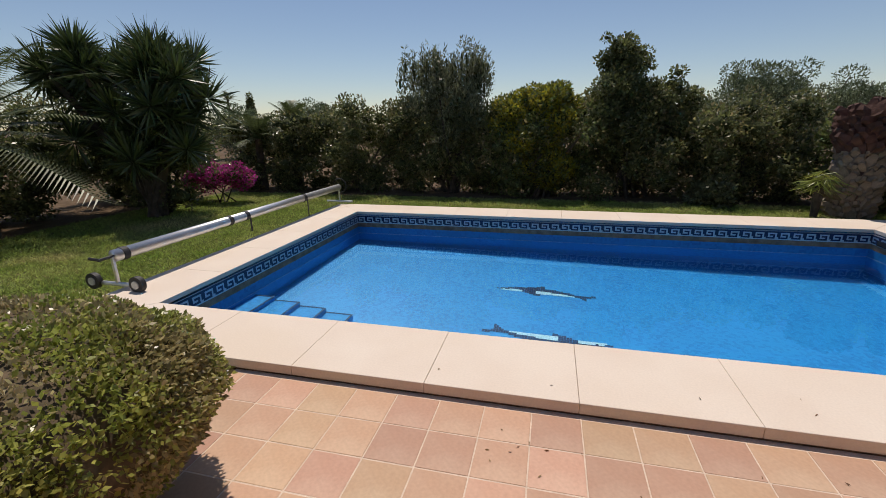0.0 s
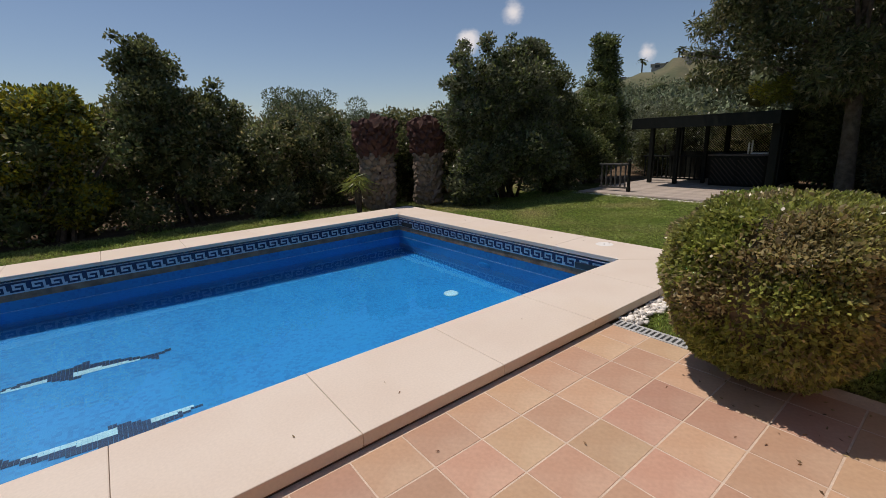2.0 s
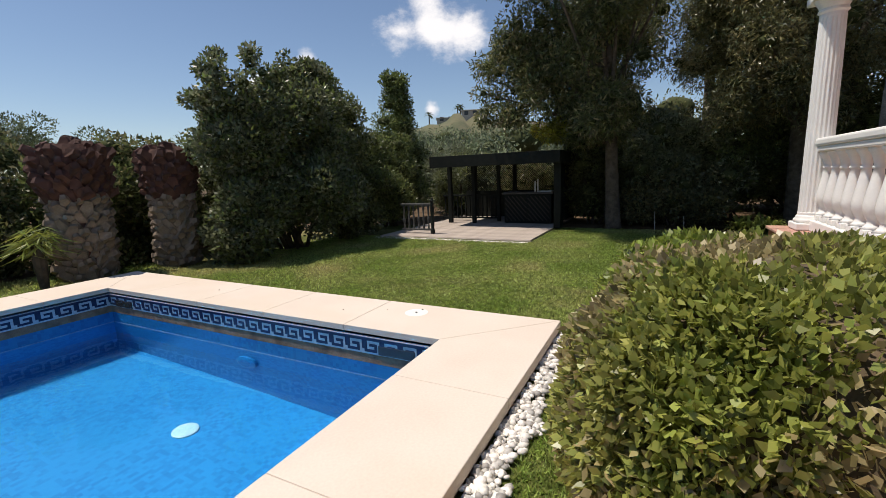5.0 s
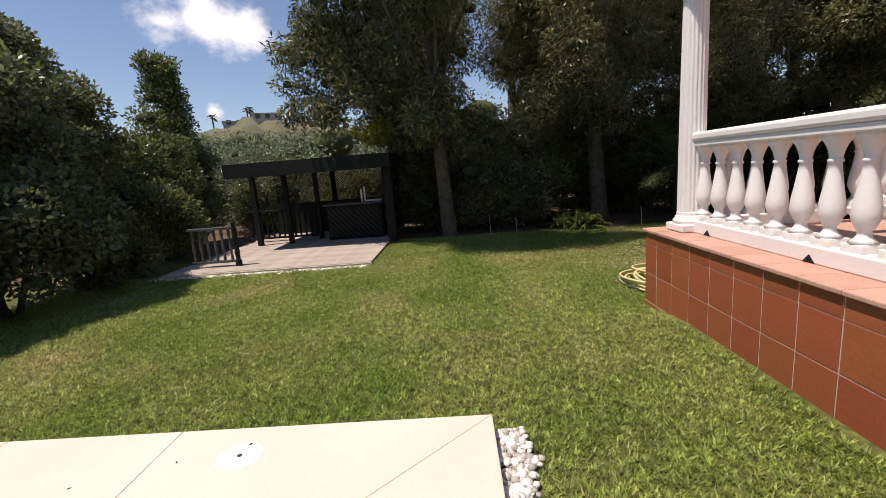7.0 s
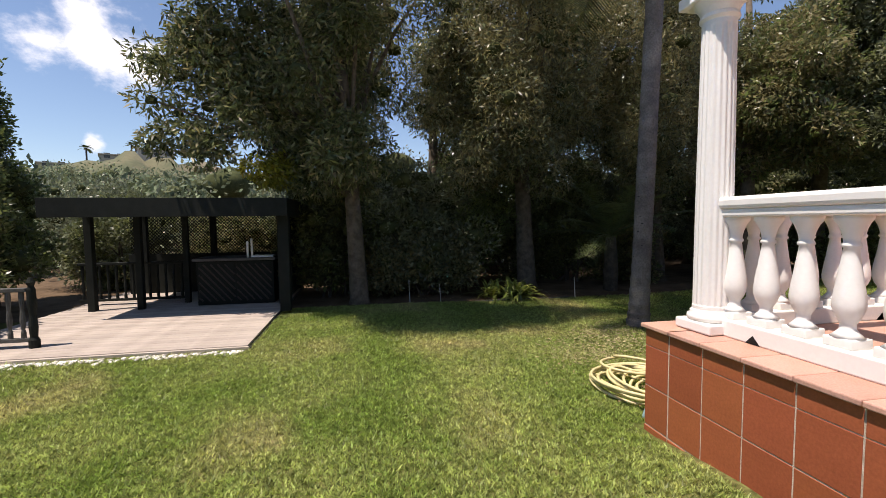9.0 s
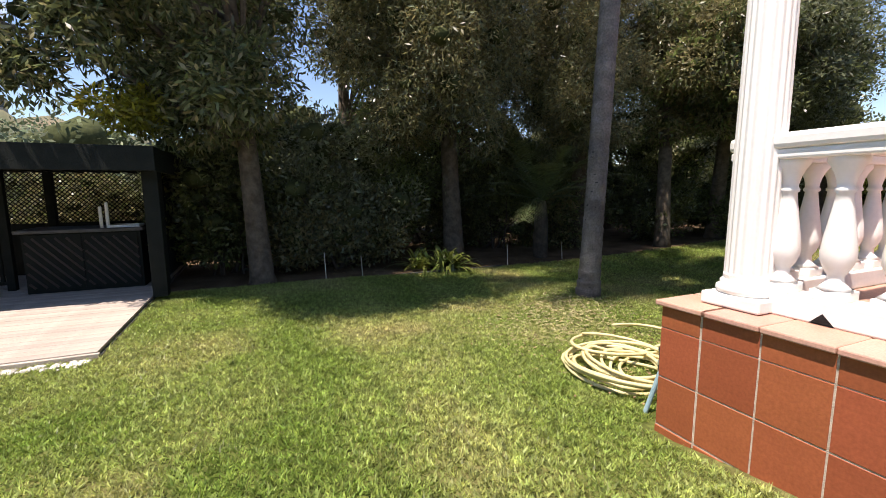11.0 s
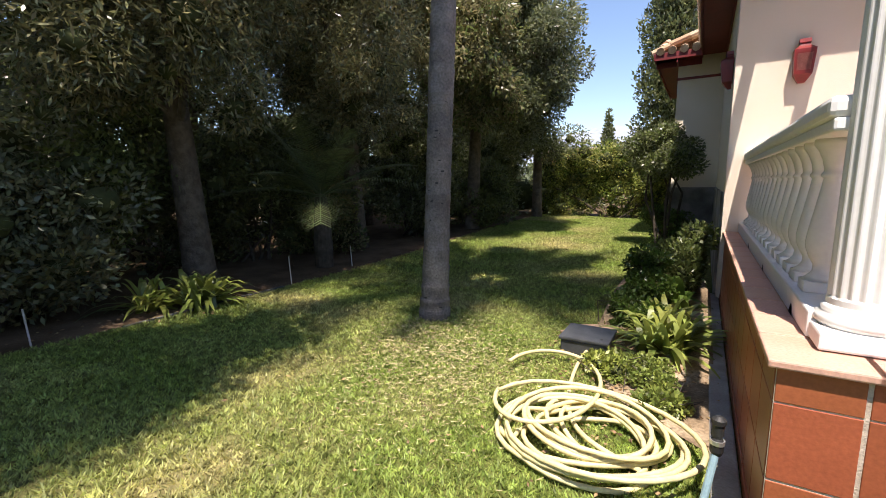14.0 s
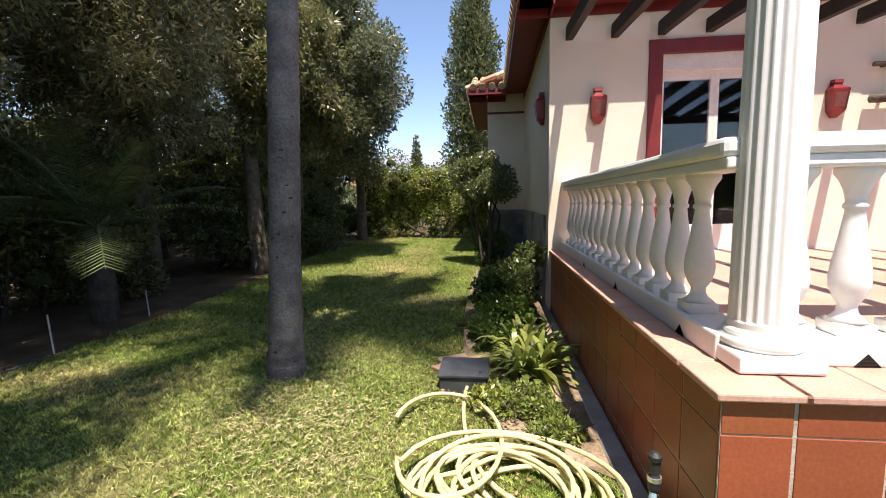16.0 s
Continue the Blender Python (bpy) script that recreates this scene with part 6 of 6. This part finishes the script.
strap_plant(14.2, -0.3, 60, 0.7, 0.06, "clivia_leaf", "clump of strap leaves in the shaded border")
strap_plant(8.8, -3.6, 60, 0.6, 0.10, "bright_leaf", "broad-leaved green plant in the side bed", 1.3, 0.14)
shrub("bed_plant", cluster(9.0, -3.7, 0.25, 0.35, 0.5, 0.3, 12, 0.2, 130), 5500, 0.06, 0.035, "bright_leaf", "bushy bright green plants in the side bed", "plant", 3, "bed plants", 0.012)
shrub("bed_plant", cluster(8.6, -4.6, 0.35, 0.35, 0.6, 0.35, 12, 0.24, 131), 4500, 0.08, 0.045, "mid_leaf", "bushy green plants in the side bed", "plant", 3, "bed plants", 0.012)
shrub("bed_plant", cluster(8.85, -1.55, -0.12, 0.22, 0.25, 0.06, 8, 0.10, 132), 2500, 0.035, 0.025, "clivia_leaf", "low yellow-green ground cover by the terrace", "plant", 2, "bed plants", 0.005)
shrub("bed_plant", cluster(8.65, -1.25, -0.10, 0.12, 0.14, 0.08, 6, 0.09, 133), 1500, 0.035, 0.025, "clivia_leaf", "low yellow-green ground cover by the terrace", "plant", 2, "bed plants", 0.005)
shrub("bed_plant", cluster(8.95, -2.75, 0.02, 0.2, 0.4, 0.12, 8, 0.14, 134), 2600, 0.05, 0.03, "bright_leaf", "bushy bright green plants in the side bed", "plant", 3, "bed plants", 0.008)
for k, (x, y, rx_, ry_, m_) in enumerate(((9.12, -2.85, 0.18, 0.28, "bright_leaf"), (9.2, -3.5, 0.2, 0.3, "mid_leaf"), (8.62, -0.95, 0.15, 0.16, "clivia_leaf"), (9.0, -1.35, 0.2, 0.14, "clivia_leaf"), (9.22, -4.6, 0.16, 0.4, "bright_leaf"), (9.2, -5.8, 0.2, 0.5, "mid_leaf"))):
    shrub("bed_plant", cluster(x, y, float(ground_z(x, y)) + 0.07, rx_, ry_, 0.07, 9, 0.10, 410 + k), 2200, 0.045, 0.026, m_, "low leafy ground cover at the edge of the bed", "plant", 2, "bed plants", 0.005)
bed = raw("bed_soil", np.array([(8.4, -9.0, -0.05), (9.35, -9.0, -0.02), (9.4, -4.0, -0.08), (9.3, -2.2, -0.14), (8.95, -1.0, -0.155), (8.26, -0.5, -0.155), (8.26, -4.4, -0.10), (8.4, -6.0, -0.08)]), np.array([(0, 1, 2, 7), (7, 2, 3, 6), (6, 3, 4, 5)]), M["soil"])
tagged(bed, "bare earth planting bed along the house", "flower bed", kind="structure")
for x, y, h in ((13.7, 1.55, 0.42), (13.75, -2.1, 0.35), (13.9, -3.6, 0.3), (13.8, 0.9, 0.3)):
    stk = thing("garden_stake", x, y, -0.1, "thin pale garden stake at the lawn's edge", "stake", "garden stakes")
    part("stake", tube([(x, y, -0.12), (x + 0.01, y + 0.02, h)], 0.009, 6), M["grate"], stk)
edg = thing("edging_board", 13.75, -0.8, -0.15, "weathered grey edging board along the border", "edging")
part("board", box(13.66, -1.9, -0.25, 13.70, 0.2, -0.06, 0.006), M["grey_wood"], edg)

# fallen leaves


def litter(name, spots, label, size=0.03):
    """Curled dry leaves: (x, y, spread x, spread y, count, z or None for the ground)."""
    P_, D_ = [], []
    for x, y, sx, sy, n, z in spots:
        px, py = rng.normal(size=n) * sx + x, rng.normal(size=n) * sy + y
        pz = ground_z(px, py) + 0.03 if z is None else np.full(n, z + 0.004)
        P_.append(np.stack([px, py, pz], 1))
        a = rng.uniform(0, 2 * np.pi, n)
        D_.append(np.stack([np.cos(a), np.sin(a), rng.uniform(0, 0.25, n)], 1))
    v, f = leaf_arrays(np.vstack(P_), unit(np.vstack(D_)), size, size * (0.11 if "grass" in name else 0.45), 0.1)
    return tagged(raw(name, v, f, M["straw"] if "grass" in name else M["litter"]), label, "leaf litter", kind="stuff")


litter("fallen_leaves", [(-0.75, 1.78, 0.25, 0.12, 9, 0.0), (2.75, 0.9, 0.18, 0.35, 45, 0.0), (1.0, 1.3, 0.9, 0.4, 10, 0.0), (0.5, 2.6, 1.2, 0.25, 7, 0.1), (5.3, 4.5, 0.15, 1.0, 5, 0.1)], "scattered dry leaves on the paving")
litter("dry_grass", [(10.15, -0.7, 0.4, 0.55, 3800, None), (10.7, -1.0, 0.3, 0.3, 1200, None)], "straw-dry grass in a worn patch of lawn", 0.05)
litter("bed_litter", [(8.85, -1.5, 0.25, 0.6, 1100, None), (9.15, -1.9, 0.25, 0.4, 250, None), (10.2, -0.6, 0.7, 0.7, 120, None), (13.9, -0.5, 0.3, 1.2, 200, None)], "dry leaf litter on the planting bed", 0.04)

# white pebbles beside the coping
pv, pf = [], []
ico = bmesh.new()
bmesh.ops.create_icosphere(ico, subdivisions=1, radius=1)
base_v = np.array([q.co[:] for q in ico.verts])
base_f = np.array([[q.index for q in f.verts] for f in ico.faces])
ico.free()
cnt = 0
for k in range(850):
    x = rng.uniform(3.36, 5.66)
    y = rng.uniform(2.05 + 0.03 * math.sin(x * 9) + 0.02 * math.sin(x * 23), 2.235)
    s = rng.uniform(0.013, 0.030)
    q = base_v * np.array([s * rng.uniform(0.9, 1.5), s, s * 0.7]) * rng.uniform(0.85, 1.15, (len(base_v), 1))
    a = rng.uniform(0, 6.28)
    q = q @ np.array([[math.cos(a), math.sin(a), 0], [-math.sin(a), math.cos(a), 0], [0, 0, 1]])
    pv.append(q + np.array([x, y, -0.02 + rng.uniform(0, 0.03)]))
    pf.append(base_f + cnt)
    cnt += len(base_v)
for k in range(420):
    y = rng.uniform(4.0, 8.0)
    x = 10.83 - abs(rng.normal()) * 0.07
    s = rng.uniform(0.015, 0.035)
    pv.append(base_v * np.array([s * 1.3, s, s * 0.6]) * rng.uniform(0.85, 1.15, (len(base_v), 1)) + np.array([x, y, float(ground_z(x, y)) + 0.01]))
    pf.append(base_f + cnt)
    cnt += len(base_v)
tagged(raw("white_pebbles", np.vstack(pv), np.vstack(pf), M["pebble"], smooth=True), "rounded white pebbles beside the coping and the deck", "pebbles", kind="stuff")

# ---- distance ----


def ridge(name, pts, depth, material, label, seed):
    """A hill with its crest through pts (x, y, z), falling to the ground in front and behind."""
    vs, fs = [], []
    r = np.random.default_rng(seed)
    n = 40
    xs = np.linspace(0, len(pts) - 1, n)
    P = np.array(pts, float)
    line = np.stack([np.interp(xs, range(len(pts)), P[:, k]) for k in range(3)], 1)
    rows = 9
    for i, q in enumerate(line):
        d = np.array([-q[0], -q[1], 0])
        d /= np.linalg.norm(d)
        for k in range(rows):
            t = k / (rows - 1)
            prof = math.sin(math.pi * t) ** 0.8 if 0 < t < 1 else 0
            p = q + d * depth * (0.5 - t)
            vs.append((p[0], p[1], q[2] * prof * (1 + 0.05 * r.normal()) - 0.5))
    for i in range(n - 1):
        for k in range(rows - 1):
            a = i * rows + k
            fs.append((a, a + 1, a + rows + 1, a + rows))
    return tagged(raw(name, vs, fs, material, smooth=True), label, "hill", kind="structure")


ridge("hill", [(210, -30, 10), (190, 20, 17), (165, 62, 23), (150, 72, 22), (140, 90, 17), (120, 120, 9), (100, 160, 4)], 120, M["hill"], "dry scrub-covered hillside beyond the garden", 3)
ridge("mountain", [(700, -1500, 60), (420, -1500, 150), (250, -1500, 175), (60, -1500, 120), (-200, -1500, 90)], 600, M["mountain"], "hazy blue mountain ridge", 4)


def far_house(x, y, z, w, d, h, turn, material, label):
    hs = thing("far_house", x, y, z, label, "house", "far houses")
    m, inv = pose(x, y, z, 0, 0, turn), hs.matrix_basis.inverted()

    def put(name, bm, mt, parent=hs):
        ob = part(name, bm, mt, parent)
        ob.matrix_basis, ob.matrix_parent_inverse = m, inv
    put("wall", box(-w / 2, -d / 2, -3, w / 2, d / 2, h, 0.05), M[material])
    put("roof", box(-w / 2 - 0.3, -d / 2 - 0.3, h, w / 2 + 0.3, d / 2 + 0.3, h + 0.35, 0.05), M["roof_tile"] if material == "far_orange" else M["far_white"])
    for i in range(max(2, int(w / 3))):
        for j in range(max(1, int(h / 3))):
            put("window", box(-w / 2 + 1 + i * 3, -d / 2 - 0.05, 1 + j * 3, -w / 2 + 2.4 + i * 3, -d / 2 + 0.1, 2.4 + j * 3), M["window_dark"])


far_house(150, 62.5, 21.4, 9, 4, 2.4, -67, "far_white", "white block house on the hill crest")
far_house(146, 71, 19.6, 8, 5, 1.8, -63, "far_white", "low pale house on the hill crest")
far_house(136, 80, 15.8, 8, 5, 1.8, -60, "far_white", "low pale house on the hill crest")
far_house(20.5, -44, 0.6, 6, 6, 3.6, 180, "far_orange", "orange rendered house beyond the hedge")
for k, (x, y, z) in enumerate(((149, 68.5, 21.5), (147, 66.5, 21.5), (141, 76, 19))):
    p_ = thing("palm_tree", x, y, z - 2, "tiny palm on the far hill", "palm tree", "palms on the hill")
    part("trunk", lathe([(0.25, z - 2), (0.2, z + 4)], x, y, 8), M["dark_bark"], p_)
    feather_crown(p_, x, y, z + 4, 12, 1.8, 0.6, 0.06, 60 + k, "palm_leaf", (-0.2, 1.2), 0.4)
# scrub on the near slope
sc = []
for k in range(140):
    t = rng.random()
    sc.append((24 + 40 * t + rng.normal() * 4, 12 + 22 * t + rng.normal() * 9, 1.0 + 5.0 * t + rng.normal() * 0.7, 2.2, 2.2, 1.6))
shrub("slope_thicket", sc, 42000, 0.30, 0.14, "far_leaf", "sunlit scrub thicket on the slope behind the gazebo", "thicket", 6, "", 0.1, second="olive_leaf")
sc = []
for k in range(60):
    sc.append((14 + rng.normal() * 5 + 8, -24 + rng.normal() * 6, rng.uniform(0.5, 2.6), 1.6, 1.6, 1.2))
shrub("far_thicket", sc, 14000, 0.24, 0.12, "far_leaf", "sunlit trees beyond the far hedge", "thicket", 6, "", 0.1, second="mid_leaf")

# ---- pieces: deck planks, patio and terrace tiles, grass ----
plank = finish("deck_plank", box(-0.0575, 0, -0.03, 0.0575, 3.95, 0.0, 0.004), M["deck"])
PLANK = plank.data
bpy.data.objects.remove(plank)
inv = deck.matrix_basis.inverted()
for k in range(44):
    o = new("deck_plank", PLANK)
    o.parent, o.matrix_parent_inverse = deck, inv
    o.matrix_basis = pose(11.0 + k * 0.12, 3.98, DZ + 0.002 * math.sin(k * 3.1), 0, 0, 0)
part("deck_frame", box(10.95, 3.96, -0.15, 16.3, 7.94, -0.02), M["grey_wood"], deck)
part("edge_board", box(10.90, 3.96, -0.14, 10.94, 7.95, 0.01, 0.005), M["deck"], deck)


def shared(name, bm, material):
    ob = finish(name, bm, material)
    me = ob.data
    bpy.data.objects.remove(ob)
    return me


def lay(name, me, parent, m):
    o = new(name, me)
    o.parent, o.matrix_parent_inverse, o.matrix_basis = parent, parent.matrix_basis.inverted(), m
    return o


rt = random.Random(9)
TILE = shared("patio_tile", box(-0.1625, -0.1615, -0.02, 0.1625, 0.1615, 0.0, 0.003), M["terra"])
for i in range(-9, 11):
    for j in range(7):
        x, y, wide = -0.227 + i * 0.334, 2.034 - j * 0.333, 1.0
        if i == -9:
            x, wide = -3.135, 0.36
        elif i == 10:
            x, wide = 3.073, 0.74
        lay("patio_tile", TILE, patio, pose(x, y, rt.uniform(-0.001, 0.001), rt.uniform(-0.15, 0.15), rt.uniform(-0.15, 0.15), rt.uniform(-0.3, 0.3)) @ Matrix.Diagonal((wide, 1, 1, 1)))
T_FULL = shared("facing_tile", box(-0.155, -0.008, -0.158, 0.155, 0.002, 0.158, 0.003), M["red_tile"])
T_HALF = shared("facing_tile", box(-0.155, -0.008, -0.070, 0.155, 0.002, 0.070, 0.003), M["red_tile"])
T_SKIRT = shared("skirting_tile", box(-0.155, -0.004, -0.06, 0.155, 0.008, 0.06, 0.003), M["red_tile"])
E_FULL = shared("facing_tile", box(-0.128, -0.008, -0.158, 0.128, 0.002, 0.158, 0.003), M["red_tile"])
E_HALF = shared("facing_tile", box(-0.128, -0.008, -0.070, 0.128, 0.002, 0.070, 0.003), M["red_tile"])
E_SKIRT = shared("skirting_tile", box(-0.128, -0.004, -0.06, 0.128, 0.008, 0.06, 0.003), M["red_tile"])
CAP = shared("cap_tile", box(-0.158, -0.17, -0.034, 0.158, 0.17, 0.0, 0.008), M["cap_tile"])
CAP_END = shared("cap_tile", box(-0.17, -0.17, -0.034, 0.17, 0.17, 0.0, 0.008), M["cap_tile"])
for k in range(14):
    x = 7.88 - 0.16 - 0.32 * k
    full, half, skirt = T_FULL, T_HALF, T_SKIRT
    if k == 0:
        for z, me in ((0.412, E_FULL), (0.086, E_FULL), (0.647, E_HALF), (-0.145, E_SKIRT)):
            lay("facing_tile", me, terrace, pose(8.018, PYF, z))
    if x < 3.9:
        continue
    for z, me in ((0.412, full), (0.086, full), (0.647, half), (-0.145, skirt)):
        lay("facing_tile", me, terrace, pose(x, PYF, z, 0, 0, rt.uniform(-0.15, 0.15)))
    lay("cap_tile", CAP, terrace, pose(x, PYF - 0.14, TOP))
lay("cap_tile", CAP_END, terrace, pose(8.01, PYF - 0.14, TOP))
for k in range(15):
    y = PYF - 0.165 - 0.32 * k
    if y < FY + 0.05:
        continue
    for z, me in ((0.412, T_FULL), (0.086, T_FULL), (0.647, T_HALF), (-0.145, T_SKIRT)):
        lay("facing_tile", me, terrace, pose(PX, y, z, 0, 0, -90))
    if k:
        lay("cap_tile", CAP, terrace, pose(PX - 0.14, y + 0.0, TOP, 0, 0, -90))


def grass(name, x0, y0, x1, y1, n, height, keep_out):
    """Blades in small tufts of five, splayed round a common centre."""
    m = n // 5
    cx, cy = rng.uniform(x0, x1, m), rng.uniform(y0, y1, m)
    ok = np.ones(m, bool)
    for a, b, c_, d_ in keep_out:
        ok &= ~((cx > a) & (cx < c_) & (cy > b) & (cy < d_))
    cx, cy = cx[ok], cy[ok]
    size = np.repeat(rng.uniform(0.6, 1.4, len(cx)), 5)
    x = np.repeat(cx, 5) + rng.normal(size=len(cx) * 5) * 0.009
    y = np.repeat(cy, 5) + rng.normal(size=len(cx) * 5) * 0.009
    n = len(x)
    z = ground_z(x, y) - 0.004
    a = rng.uniform(0, 2 * np.pi, n)
    h = height * rng.uniform(0.6, 1.2, n) * size
    lean = h * rng.uniform(0.3, 1.3, n)
    w = 0.0068 * rng.uniform(0.6, 1.4, n) * size
    b = np.arctan2(y - np.repeat(cy, 5), x - np.repeat(cx, 5)) + rng.normal(size=n) * 0.5
    v = np.stack([np.stack([x - np.cos(a) * w, y - np.sin(a) * w, z], 1), np.stack([x + np.cos(a) * w, y + np.sin(a) * w, z], 1),
                  np.stack([x + np.cos(b) * lean, y + np.sin(b) * lean, z + h], 1)], 1).reshape(-1, 3)
    ob = raw(name, v, np.arange(3 * n).reshape(n, 3), M["grass"])
    return tagged(ob, "short coarse lawn grass", "grass", kind="stuff")


OUT = [(CX0 - 0.02, CY0 - 0.02, CX1 + 0.02, CY1 + 0.02), (3.3, 2.05, 5.68, 2.26), (-3.6, -1, 3.3, 2.26), (3.3, -6, 8.25, 0.33), (8.0, -15, 9.0, -0.6), (10.86, 3.95, 16, 8.0), (9.04, -2.2, 9.49, -1.5)]
grass("lawn_grass", 3.4, -2.5, 10.5, 5.5, 800000, 0.027, OUT)
grass("lawn_grass", 10.5, -2.5, 13.7, 5.5, 220000, 0.03, OUT)
grass("lawn_grass", 5.6, 5.5, 11.0, 9.2, 120000, 0.036, OUT)
grass("lawn_grass", 8.9, -14.6, 13.7, -2.5, 220000, 0.04, OUT)
grass("lawn_grass", -10.5, 9.2, 6.5, 11.2, 70000, 0.05, OUT)
grass("lawn_grass", -10.8, 2.2, -5.6, 9.3, 120000, 0.05, OUT)
